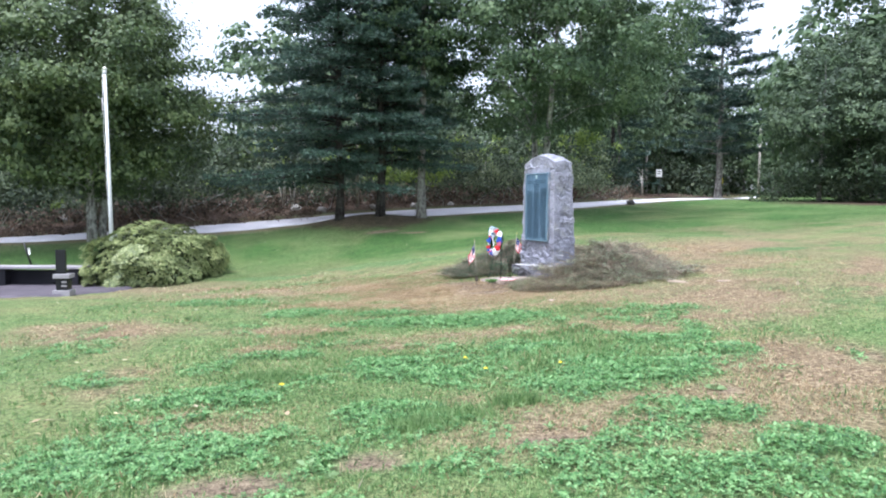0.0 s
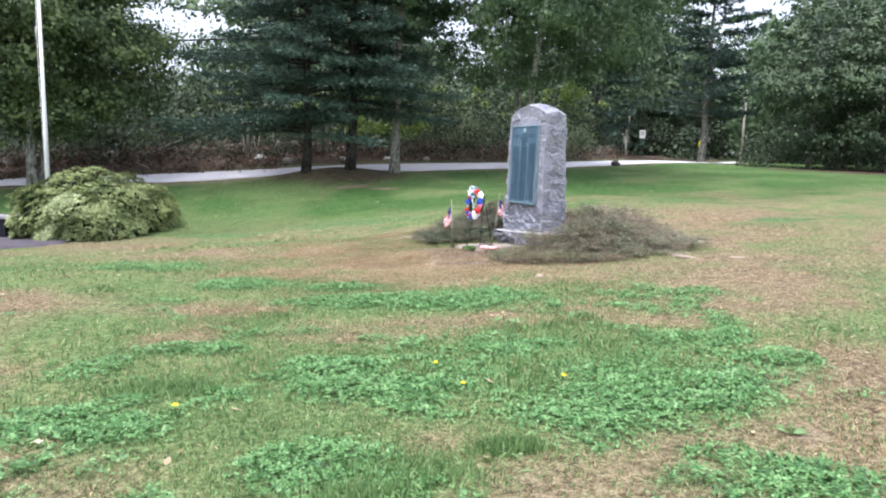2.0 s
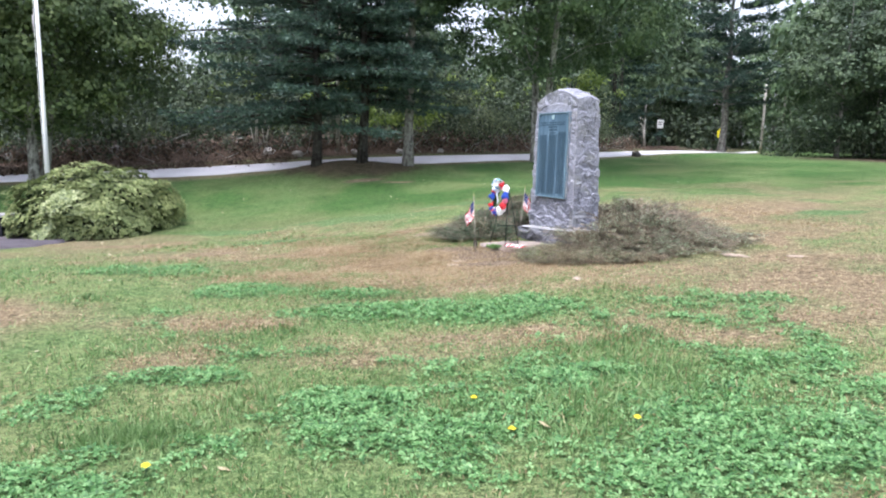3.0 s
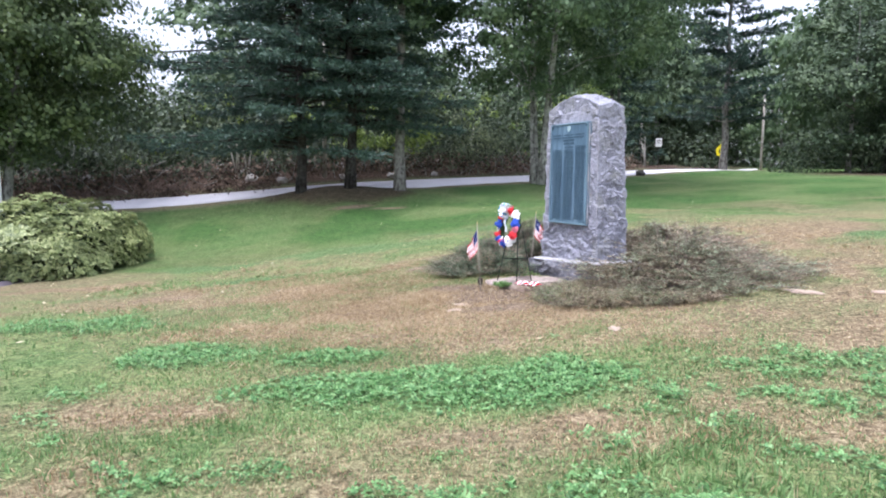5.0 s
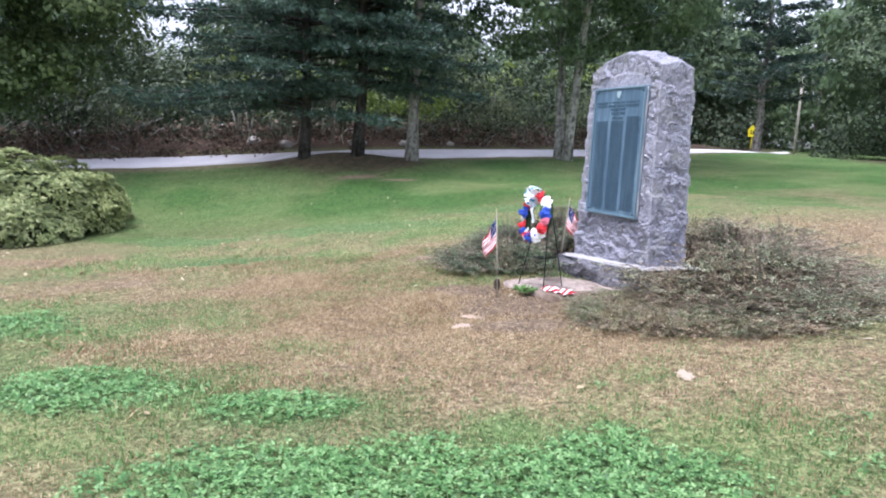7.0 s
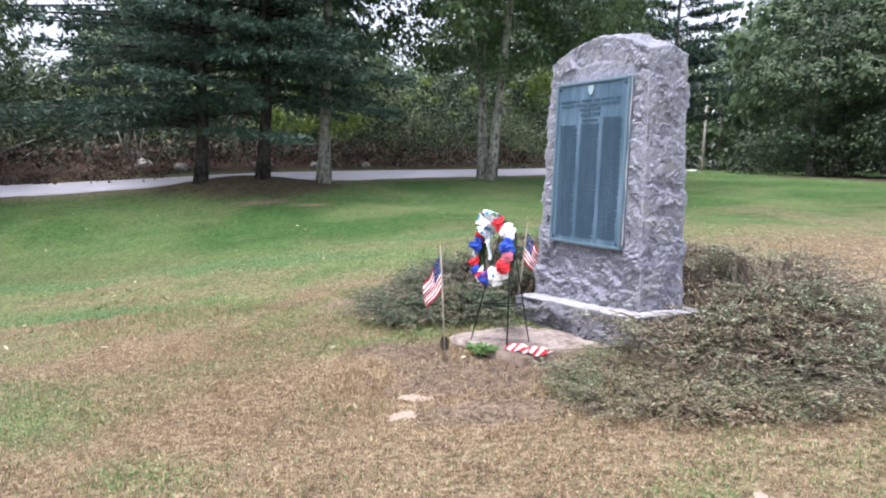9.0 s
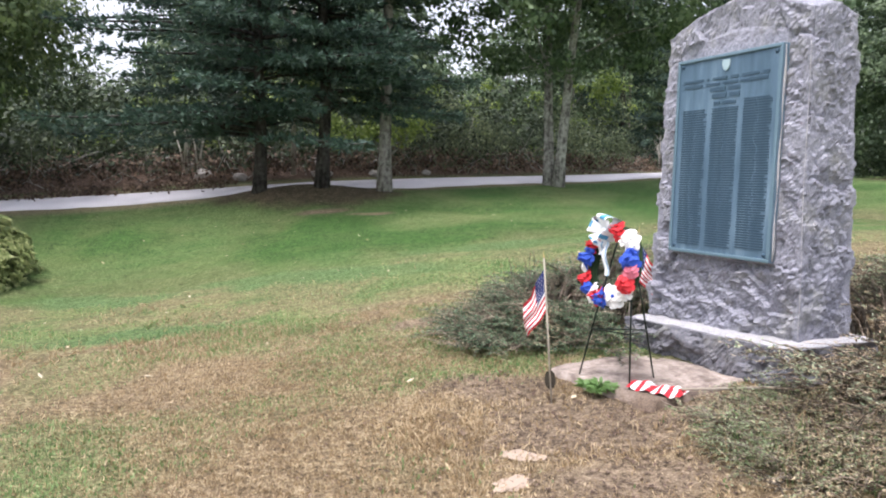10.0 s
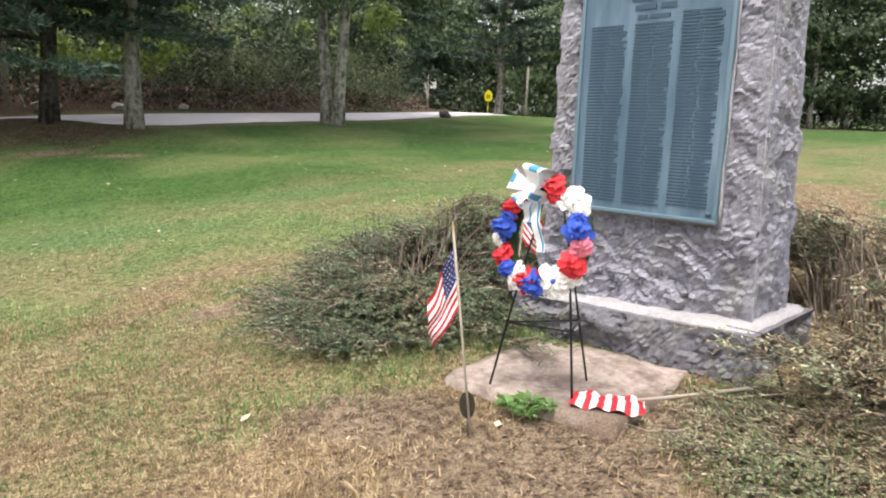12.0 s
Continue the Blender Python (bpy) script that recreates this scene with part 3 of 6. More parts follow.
build_monument()


def build_slab():
    bm = bmesh.new()
    bmesh.ops.create_grid(bm, x_segments=30, y_segments=24, size=0.5, matrix=Matrix.Diagonal((0.90, 0.82, 1, 1)))
    edge = [e for e in bm.edges if e.is_boundary]
    skirt = bmesh.ops.extrude_edge_only(bm, edges=edge)
    low = {g for g in skirt["geom"] if isinstance(g, bmesh.types.BMVert)}
    for v in bm.verts:
        q = Vector((v.co.x, v.co.y, 0))
        r = max(abs(q.x) / 0.45, abs(q.y) / 0.41)
        if r > 0.95:
            v.co += Vector((0.05 * noise.noise(q * 5), 0.05 * noise.noise(q * 5 + Vector((7, 0, 0))), 0))
        v.co.z = -0.1 if v in low else 0.016 * noise.noise(q * 4) + 0.006 * noise.noise(q * 20)
    for f in bm.faces:
        f.smooth = True
    bmesh.ops.recalc_face_normals(bm, faces=bm.faces[:])
    me = bpy.data.meshes.new("stone_slab")
    bm.to_mesh(me)
    bm.free()
    me.materials.append(CONCRETE)
    ob = new("stone_slab", me)
    ob.matrix_basis = MON @ pose(0.03, -0.62, 0.062, 2.0, -2.0, 4)
    return tagged(ob, "pale weathered slab lying before the memorial plinth", "slab")


build_slab()


# ---- leaves and wood ----
def sprigs(centres, along, across, lengths, widths):
    """Pointed leaves: each a four-cornered blade from its root along a way."""
    tip = centres + along * lengths[:, None]
    mid = centres + along * (lengths * 0.45)[:, None]
    a, b = mid + across * widths[:, None] * 0.5, mid - across * widths[:, None] * 0.5
    v = np.stack([centres, a, tip, b], 1).reshape(-1, 3)
    f = np.arange(len(v)).reshape(-1, 4)
    return v, f


def units(rng, n):
    v = rng.normal(size=(n, 3))
    return v / np.linalg.norm(v, axis=1)[:, None]


def beside(rng, along):
    """A random way square to each of the given ones."""
    v = np.cross(along, units(rng, len(along)))
    return v / (np.linalg.norm(v, axis=1)[:, None] + 1e-9)


def norm(v):
    return v / (np.linalg.norm(v, axis=1)[:, None] + 1e-9)


BARK_GREY = bark_material("grey_bark", (0.055, 0.05, 0.045), (0.25, 0.235, 0.21), 9, 0.5)
BARK_DARK = bark_material("dark_pine_bark", (0.011, 0.010, 0.009), (0.05, 0.044, 0.039), 8, 0.08)
BARK_PALE = bark_material("pale_lichened_bark", (0.05, 0.047, 0.042), (0.28, 0.273, 0.24), 10, 0.75)
LEAF_MAPLE = leaf_material("maple_leaf", (0.024, 0.046, 0.018), (0.088, 0.132, 0.048), (0.22, 0.28, 0.11), 0.3, 0.55, 0.16, 0.7, 0.2)
LEAF_OAK = leaf_material("oak_leaf", (0.022, 0.046, 0.022), (0.085, 0.14, 0.062), (0.23, 0.31, 0.155), 0.3, 0.55, 0.16, 0.7, 0.2)
LEAF_BRIGHT = leaf_material("sunlit_leaf", (0.08, 0.13, 0.03), (0.19, 0.27, 0.06), (0.38, 0.46, 0.12), 0.35)
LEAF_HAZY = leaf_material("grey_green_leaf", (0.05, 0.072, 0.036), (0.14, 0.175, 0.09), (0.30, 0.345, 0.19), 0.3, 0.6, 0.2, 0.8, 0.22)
LEAF_PINE = leaf_material("pine_needle", (0.014, 0.032, 0.026), (0.045, 0.086, 0.062), (0.115, 0.172, 0.124), 0.16, 0.55, 0.3, 0.9, 0.26)
LEAF_WOOD = leaf_material("woodland_leaf", (0.018, 0.036, 0.017), (0.07, 0.112, 0.052), (0.18, 0.24, 0.115), 0.25, 0.55, 0.16, 0.55, 0.2)
# woodland leaf made darker: the shade under the trees is in its colour
LEAF_SHADED = leaf_material("shaded_undergrowth_leaf", (0.010, 0.02, 0.010), (0.04, 0.064, 0.03), (0.13, 0.165, 0.085), 0.2, 0.6, 0.3, 0.6, 0.22)


def broadleaf(rng, h, crown_r, crown_base, trunk_r, clumps, per, leaf, trunks=1, lean=0.0, squash=1.0, spread=0.75, hollow=0.35, limbs=26):
    """Trunk and crown of a broad-leaved tree standing on z = 0."""
    wood = bmesh.new()
    tops = []
    for k in range(trunks):
        a = k * math.tau / max(trunks, 1) + rng.uniform(0, 0.5)
        x0, y0 = (math.cos(a) * trunk_r * 1.2, math.sin(a) * trunk_r * 1.2) if trunks > 1 else (0, 0)
        lx, ly = (math.cos(a) * h * 0.08, math.sin(a) * h * 0.08) if trunks > 1 else (lean * h, 0)
        pts, rad = [], []
        for t in np.linspace(0, 1, 11):
            z = t * h * 0.9 - 0.25
            pts.append((x0 + lx * t + 0.12 * math.sin(3 * t + k) * t, y0 + ly * t + 0.12 * math.cos(4 * t + k) * t, z))
            rad.append(trunk_r * (1 - 0.85 * t) * (1 + 0.4 * math.exp(-t * h / 0.35)))
        tube(wood, pts, rad, 10)
        tops.append(np.array(pts))
    centres = []
    while len(centres) < clumps:
        p = rng.uniform(-1, 1, 3)
        r = np.linalg.norm(p)
        if r > 1 or r < hollow * rng.uniform(0, 1.6):
            continue
        # rounder at the top, ragged below
        z = crown_base + (p[2] + 1) / 2 * (h - crown_base)
        wide = crown_r * (1 - 0.35 * max(0, p[2]) ** 2)
        centres.append((p[0] * wide, p[1] * wide * squash, z))
    centres = np.array(centres)
    for k in range(0, len(centres), max(1, len(centres) // limbs)):
        c = centres[k]
        t = tops[k % len(tops)]
        z = max(0.6 * c[2], crown_base + 0.25, c[2] - 0.5 * math.hypot(c[0], c[1]))
        i = int(np.argmin(abs(t[:, 2] - z)))
        s = t[i]
        mid = (s + c) / 2 + np.array([0, 0, 0.08 * np.linalg.norm(c - s)])
        r = trunk_r * 0.26 * (1 - 0.6 * i / 10)
        tube(wood, [s, (s + mid) / 2 + rng.normal(0, 0.05, 3), mid, (mid + c) / 2 + rng.normal(0, 0.08, 3), c], [r, r * 0.75, r * 0.5, r * 0.32, r * 0.1], 5, False)
    n = clumps * per
    own = np.repeat(np.arange(clumps), per)
    size = rng.uniform(0.6, 1.25, clumps)[own] * spread
    at = centres[own] + rng.normal(0, 1, (n, 3)) * (size[:, None] * np.array([0.52, 0.52, 0.2]))
    axis = np.array([0, 0, crown_base + 0.4 * (h - crown_base)])
    face = norm(norm(at - centres[own]) * 0.7 + norm(at - axis) * 0.55 + np.array([0, 0, 0.3]) + rng.normal(0, 0.33, (n, 3)))
    way = beside(rng, face)
    flat = np.cross(face, way)
    L = rng.uniform(0.7, 1.35, n) * leaf
    v, f = sprigs(at, way, flat, L, L * rng.uniform(0.55, 0.85, n))
    return wood, mesh_of("crown", v, f)


def conifer(rng, h, r, base, trunk_r, tufts, needle=0.22, gap=0.5, droop=0.25, power=0.8, boughs=True, ragged=0.35):
    """Trunk and layered boughs of a pine standing on z = 0."""
    wood = bmesh.new()
    tube(wood, [(0.05 * math.sin(z), 0.05 * math.cos(1.3 * z), z) for z in np.linspace(-0.3, h, 14)], [trunk_r * (1 - 0.93 * t) * (1 + 0.35 * math.exp(-t * h / 0.3)) for t in np.linspace(0, 1, 14)], 10)
    at, way = [], []
    z = base
    while z < h - 0.2:
        t = (z - base) / (h - base)
        reach = r * (1 - t) ** power * (0.92 + 0.08 * min(1, t * 6))
        for k in range(rng.integers(5, 8)):
            a = rng.uniform(0, math.tau)
            L = reach * rng.uniform(1.0 - ragged, 1.15) + 0.15
            zz = z + rng.uniform(-0.25, 0.25)
            side, out = np.array([-math.sin(a), math.cos(a), 0]), np.array([math.cos(a), math.sin(a), 0])
            line = [out * (L * s) + np.array([0, 0, zz + L * (0.22 * s - droop * 2.0 * s * s + droop * 1.1 * s**3)]) for s in np.linspace(0, 1, 6)]
            if boughs:
                tube(wood, line, [0.035 * (1 - 0.15 * i) * (0.4 + L / 4) for i in range(6)], 4, False)
            m = int(tufts * L)
            s = rng.uniform(0.18, 1.0, m)
            wide = 0.34 * L * (1.05 - s) * np.sqrt(s) + 0.12
            w = rng.uniform(-1, 1, m) * wide
            p = np.stack([np.interp(s, np.linspace(0, 1, 6), [q[i] for q in line]) for i in range(3)], -1)
            p = p + side * w[:, None] + np.stack([0 * w, 0 * w, -0.10 * np.abs(w) + rng.normal(0, 0.05, m)], -1)
            d = norm(out * 0.9 + side * (np.sign(w) * 0.7)[:, None] + rng.normal(0, 0.35, (m, 3)) + np.array([0, 0, 0.12]))
            at.append(p)
            way.append(d)
        z += gap * rng.uniform(0.75, 1.25) * (1 - 0.35 * t)
    at, way = np.concatenate(at), np.concatenate(way)
    n = len(at)
    k = 3
    at, way = np.repeat(at, k, 0), norm(np.repeat(way, k, 0) + rng.normal(0, 0.42, (n * k, 3)))
    L = rng.uniform(0.6, 1.2, n * k) * needle
    v, f = sprigs(at, way, beside(rng, way), L, L * 0.24)
    return wood, mesh_of("crown", v, f)


def tree(name, made, x, y, bark, leaf, label, turn=0, group="", sink=0.0, scale=1.0):
    wood, crown = made
    ob = thing(name, pose(x, y, up(x, y) - sink, 0, 0, turn) @ Matrix.Scale(scale, 4), label, "tree", group)
    part("trunk", wood, bark, ob)
    part("crown", crown, leaf, ob)
    return ob


RNG = np.random.default_rng(11)
tree("maple_tree", broadleaf(RNG, 10.6, 4.7, 1.7, 0.15, 320, 240, 0.14, 3, spread=0.95, hollow=0.1), -13.3, 26.6, BARK_PALE, LEAF_MAPLE, "large green maple with three pale lichened stems beside the lane", 20)
tree("pine_tree", conifer(RNG, 15, 4.9, 1.5, 0.165, 58, 0.19, 0.45, 0.28, 0.8), -4.11, 27.85, BARK_DARK, LEAF_PINE, "tall dark white pine with low drooping boughs", 0)
tree("pine_tree", conifer(RNG, 16, 4.0, 1.9, 0.18, 54, 0.19, 0.45, 0.28, 0.7), -2.44, 27.9, BARK_DARK, LEAF_PINE, "tall dark white pine on a low mound of needles", 80)
tree("oak_tree", broadleaf(RNG, 17, 3.0, 4.6, 0.18, 150, 150, 0.13, 1, spread=0.7), -0.84, 28.25, BARK_GREY, LEAF_OAK, "slim straight oak with bare grey trunk", 0)
tree("oak_tree", broadleaf(RNG, 14, 6.4, 3.3, 0.172, 380, 190, 0.15, 2, spread=0.95, hollow=0.05), 4.27, 30.65, BARK_PALE, LEAF_OAK, "spreading oak with two pale mottled stems", 100)
tree("pitch_pine_tree", conifer(RNG, 16, 4.4, 3.6, 0.28, 30, 0.36, 0.95, 0.1, 0.3, ragged=0.75), 21.3, 53.6, BARK_GREY, LEAF_PINE, "tall open-crowned pine beside the lane", 40)


# ---- woods ----
def wood_kinds():
    rng = np.random.default_rng(5)
    kinds = []
    for k in range(4):
        made = broadleaf(rng, 12 + k, 4.2 + 0.4 * k, (0.6, 1.5, 2.6, 1.0)[k], 0.16, 68, 44, 0.38, 1, 0.02 * (k - 1), spread=1.15, limbs=10)
        kinds.append(tree("woodland_tree", made, -30 + 9 * k, 43 + 3 * k, BARK_GREY, LEAF_WOOD if k % 2 else LEAF_OAK, "leafy woodland tree beyond the lane", 30 * k, "woods beyond the lane"))
    made = conifer(rng, 13, 3.6, 1.0, 0.2, 7, 0.5, 0.8, boughs=False)
    kinds.append(tree("woodland_pine", made, 12, 49, BARK_DARK, LEAF_PINE, "dark pine among the woods beyond the lane", 0, "woods beyond the lane"))
    made = broadleaf(rng, 11, 3.7, 0.1, 0.14, 140, 90, 0.19, 1, spread=0.9, hollow=0.4, limbs=12)
    kinds.append(tree("edge_tree", made, 20.2, 37.2, BARK_GREY, leaf_material("edge_leaf", (0.012, 0.026, 0.013), (0.05, 0.082, 0.04), (0.15, 0.205, 0.1), 0.22, 0.55, 0.16, 0.5, 0.2), "dense leafy tree at the lawn's edge, branches to the ground", 0, "trees at the lawn's edge", scale=0.8))
    return kinds


WOODS = wood_kinds()


def plant_woods():
    rng = random.Random(8)
    spots = []
    tries = 0
    while len(spots) < 62 and tries < 9000:
        tries += 1
        x, y = rng.uniform(-60, 60), rng.uniform(26, 115)
        d = float(from_lane(x, y)[0])
        if d < 5.0 or d > 34:
            continue
        if abs(x) > 0.8 * y + 6 or any(math.hypot(x - a, y - b) < 2.6 + 0.05 * d for a, b in spots):
            continue
        if 0.33 < x / y < 0.5 and y < 78 and d < 12:
            continue
        spots.append((x, y))
        kind = WOODS[rng.choice((0, 1, 2, 3, 0, 1, 3, 4))]
        way = x / y
        s = rng.uniform(0.58, 0.84) * (1 + 0.006 * max(0, y - 40))
        if -0.41 < way < -0.22:
            s = rng.uniform(0.40, 0.48)
        elif way < -0.6:
            s = rng.uniform(0.75, 1.1)
        elif 0.46 < way < 0.62:
            s *= 0.8
        copy_thing(kind, pose(x, y, up(x, y) + 0.4, 0, 0, rng.uniform(0, 360)) @ Matrix.Scale(s, 4))
    for x, y, s, k in ((22.7, 34.8, 0.86, 5), (25.6, 32.8, 0.9, 5), (28.6, 33.5, 0.95, 5), (23.5, 39.5, 0.98, 5), (27.5, 38, 1.1, 5), (24.5, 42.5, 0.95, 0), (29.5, 41, 1.05, 3), (33, 42, 1.1, 0), (19, 76, 1.0, 0), (23.5, 82, 1.1, 3), (28, 94, 1.2, 0), (16, 70, 0.95, 1), (13, 64, 0.9, 3), (33, 100, 1.2, 3), (31.5, 30.5, 0.85, 5), (34, 35, 0.95, 5), (36, 28, 0.9, 5), (27, 46, 0.8, 3), (31, 50, 0.8, 1), (35, 72, 0.75, 0), (39, 70, 0.8, 3), (43, 66, 0.85, 0), (47, 60, 0.9, 1), (41, 58, 0.85, 3), (36, 60, 0.7, 5), (34, 54, 0.8, 5), (33, 90, 0.8, 0), (37, 94, 0.85, 3), (42, 97, 0.9, 0), (47, 97, 0.9, 3), (52, 93, 0.9, 1), (40, 84, 0.8, 0), (45, 84, 0.8, 3), (50, 80, 0.9, 0), (29, 84, 0.7, 5), (25, 80, 0.75, 3), (55, 72, 0.9, 0), (48, 72, 0.8, 5), (-18.5, 25.2, 0.85, 3), (-21.5, 22.6, 0.9, 1)):
        s = s * (1.45 if y > 52 else 1.2 if x > 20 else 1.0)
        copy_thing(WOODS[k], pose(x, y, up(x, y) - 0.1, 0, 0, 77 * s * x) @ Matrix.Scale(s, 4))


plant_woods()


def leafage(name, rng, places, sizes, per, leaf, material, label, flat=0.6):
    """Low growth that nobody could count, as one object: clumps of leaves at the given places."""
    n = len(places) * per
    own = np.repeat(np.arange(len(places)), per)
    at = places[own] + rng.normal(0, 1, (n, 3)) * sizes[own][:, None] * np.array([0.5, 0.5, 0.5 * flat])
    floor = height(at[:, 0], at[:, 1]) + 0.55 * step(LANE_HALF + 0.5, LANE_HALF + 5, from_lane(at[:, 0], at[:, 1]))
    at[:, 2] = np.maximum(at[:, 2], floor + 0.02)
    face = norm(norm(at - places[own]) + np.array([0, -0.25, 0.4]) + rng.normal(0, 0.35, (n, 3)))
    way = beside(rng, face)
    L = rng.uniform(0.6, 1.4, n) * leaf
    v, f = sprigs(at, way, np.cross(face, way), L, L * rng.uniform(0.4, 0.75, n))
    me = mesh_of(name, v, f)
    me.materials.append(material)
    return tagged(new(name, me), label, "undergrowth", kind="stuff")


def along_lane(rng, n, near, far, y_most=95):
    """Places beside the lane, between two distances from its middle on the wooded side."""
    out = []
    while len(out) < n:
        x, y = rng.uniform(-45, 45, 4000), rng.uniform(24, y_most, 4000)
        d = from_lane(x, y)
        ok = (d > near) & (d < far) & (abs(x) < 0.85 * y + 5) & (rng.uniform(0, 1, 4000) < np.clip(34 / y, 0.12, 1) ** 2)
        # the wood stands open behind the signs
        ok &= ~((x / y > 0.27) & (x / y < 0.47) & (y > 40) & (d < 9))
        out += list(zip(x[ok], y[ok], d[ok]))
    out = np.array(out[:n])
    return out


def build_undergrowth():
    rng = np.random.default_rng(21)
    BRACKEN = leaf_material("dry_bracken", (0.024, 0.016, 0.011), (0.085, 0.058, 0.040), (0.23, 0.165, 0.115), 0.1, 0.8, 0.35, 1.2, 0.22)
    p = along_lane(rng, 900, 4.2, 15)
    tall = rng.uniform(0.2, 1.0, 900) * np.clip((p[:, 2] - 3.2) * 0.9, 0.5, 3.6)
    places = np.c_[p[:, 0], p[:, 1], height(p[:, 0], p[:, 1]) + 0.4 + tall]
    leafage("undergrowth", rng, places, rng.uniform(0.6, 1.3, 900), 60, 0.2, LEAF_SHADED, "tangled green shrubs along the wood's edge", 0.8)
    p = along_lane(rng, 420, LANE_HALF + 1.0, 5.5, 70)
    places = np.c_[p[:, 0], p[:, 1], height(p[:, 0], p[:, 1]) + 0.15 + rng.uniform(0, 0.45, 420)]
    leafage("bracken", rng, places, rng.uniform(0.4, 0.9, 420), 55, 0.13, BRACKEN, "brown bracken and brushwood on the bank")
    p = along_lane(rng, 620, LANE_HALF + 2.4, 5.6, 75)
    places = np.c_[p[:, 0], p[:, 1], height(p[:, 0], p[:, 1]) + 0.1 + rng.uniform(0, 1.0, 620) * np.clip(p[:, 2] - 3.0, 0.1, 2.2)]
    leafage("low_brush", rng, places, rng.uniform(0.35, 0.75, 620), 60, 0.12, LEAF_SHADED, "low dark brush on the bank beside the lane", 0.7)
    p = along_lane(rng, 420, LANE_HALF + 1.2, 6.5, 60)
    sticks = bmesh.new()
    for x, y, d in p:
        z = up(x, y) + 0.55 * float(step(LANE_HALF + 0.5, LANE_HALF + 5, d))
        a, L, e = rng.uniform(0, math.tau), rng.uniform(0.4, 1.7), rng.uniform(0.1, 1.2)
        tip = Vector((math.cos(a) * math.cos(e), math.sin(a) * math.cos(e), math.sin(e))) * L
        root = Vector((x, y, z - 0.03))
        tube(sticks, [root, root + tip * 0.5 + Vector(rng.normal(0, 0.05, 3)), root + tip], [0.02, 0.014, 0.006], 4, False)
    me = bpy.data.meshes.new("brushwood")
    sticks.to_mesh(me)
    sticks.free()
    me.materials.append(BARK_PALE)
    tagged(new("brushwood", me), "bare grey sticks and dead brushwood on the bank", "brushwood", kind="stuff")
    p = along_lane(rng, 130, 4.5, 10, 60)
    places = np.c_[p[:, 0], p[:, 1], height(p[:, 0], p[:, 1]) + rng.uniform(0.8, 3.6, 130)]
    sprays = rng.normal(0, 1, (30, 3)) * [0.7, 0.3, 0.22] + np.repeat([(-1.9, 33.0, 3.0), (-1.0, 33.2, 3.2), (7.6, 37.0, 5.2)], 10, 0)
    places = np.r_[places, sprays]
    leafage("sunlit_shrubs", rng, places, rng.uniform(0.3, 0.6, 160), 60, 0.16, LEAF_BRIGHT, "yellow-green shrubs in the light at the wood's edge", 0.6)
    hearts = np.repeat([(1.3, 35.0, 2.6), (2.6, 35.5, 2.3), (8.2, 38.5, 3.2), (6.6, 37.5, 2.6), (-9.0, 34.5, 2.2)], 16, 0)
    places = hearts + rng.normal(0, 1, hearts.shape) * [0.75, 0.6, 0.7]
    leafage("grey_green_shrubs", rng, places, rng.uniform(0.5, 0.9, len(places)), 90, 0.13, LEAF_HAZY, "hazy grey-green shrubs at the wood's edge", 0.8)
    p = along_lane(rng, 1200, 22, 46, 120)
    way = p[:, 0] / p[:, 1]
    tall = np.where((way > -0.43) & (way < -0.2), 5.2, np.where(way > 0.47, 8.0, np.where(way > 0.2, 12.0, 8.5))) * (0.75 + 0.5 * patchy(p[:, 0], p[:, 1], 6, 61, 2))
    places = np.c_[p[:, 0], p[:, 1], height(p[:, 0], p[:, 1]) + 0.2 + tall * rng.uniform(0, 1, 1200)]
    leafage("far_woods", rng, places, rng.uniform(1.8, 2.8, 1200), 46, 0.5, LEAF_WOOD, "dense far woods behind the first trees", 0.9)
    # the wood goes on behind, all round the far side
    a, r = rng.uniform(-0.9, 1.35, 620), rng.uniform(96, 125, 620)
    x, y = r * np.sin(a), 5 + r * np.cos(a)
    tall = np.where((x / y > -0.43) & (x / y < -0.2), 7.0, 10.0)
    places = np.c_[x, y, height(x, y) - 0.5 + tall * rng.uniform(0, 1, 620) ** 1.6]
    leafage("farthest_woods", rng, places, rng.uniform(3.2, 4.6, 620), 60, 0.75, LEAF_WOOD, "dim dense woods in the distance", 0.8)
    y = rng.uniform(64, 96, 260)
    x = y * rng.uniform(0.30, 0.64, 260)
    off = np.abs(from_lane(x, y)) > 2.6
    x, y = x[off], y[off]
    places = np.c_[x, y, height(x, y) + rng.uniform(0.1, 3.4, len(x))]
    leafage("lane_end_shrubs", rng, places, rng.uniform(1.2, 2.0, len(x)), 50, 0.4, LEAF_SHADED, "dark shrubs where the lane bends out of sight", 0.9)
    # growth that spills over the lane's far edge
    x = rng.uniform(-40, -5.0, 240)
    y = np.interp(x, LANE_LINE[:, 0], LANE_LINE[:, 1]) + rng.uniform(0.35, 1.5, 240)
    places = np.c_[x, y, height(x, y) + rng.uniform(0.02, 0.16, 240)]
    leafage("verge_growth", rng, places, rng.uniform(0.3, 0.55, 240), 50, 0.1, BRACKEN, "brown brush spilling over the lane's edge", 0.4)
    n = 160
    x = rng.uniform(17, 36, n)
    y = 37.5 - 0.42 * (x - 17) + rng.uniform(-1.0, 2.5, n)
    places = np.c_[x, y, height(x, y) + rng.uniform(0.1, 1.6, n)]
    leafage("edge_shrubs", rng, places, rng.uniform(0.5, 1.0, n), 70, 0.15, LEAF_SHADED, "dark shrubs at the foot of the trees by the lawn", 0.8)


build_undergrowth()


PALE_STEM = plain("bleached_stem", (0.50, 0.48, 0.42), 0.9, vary=0.25)


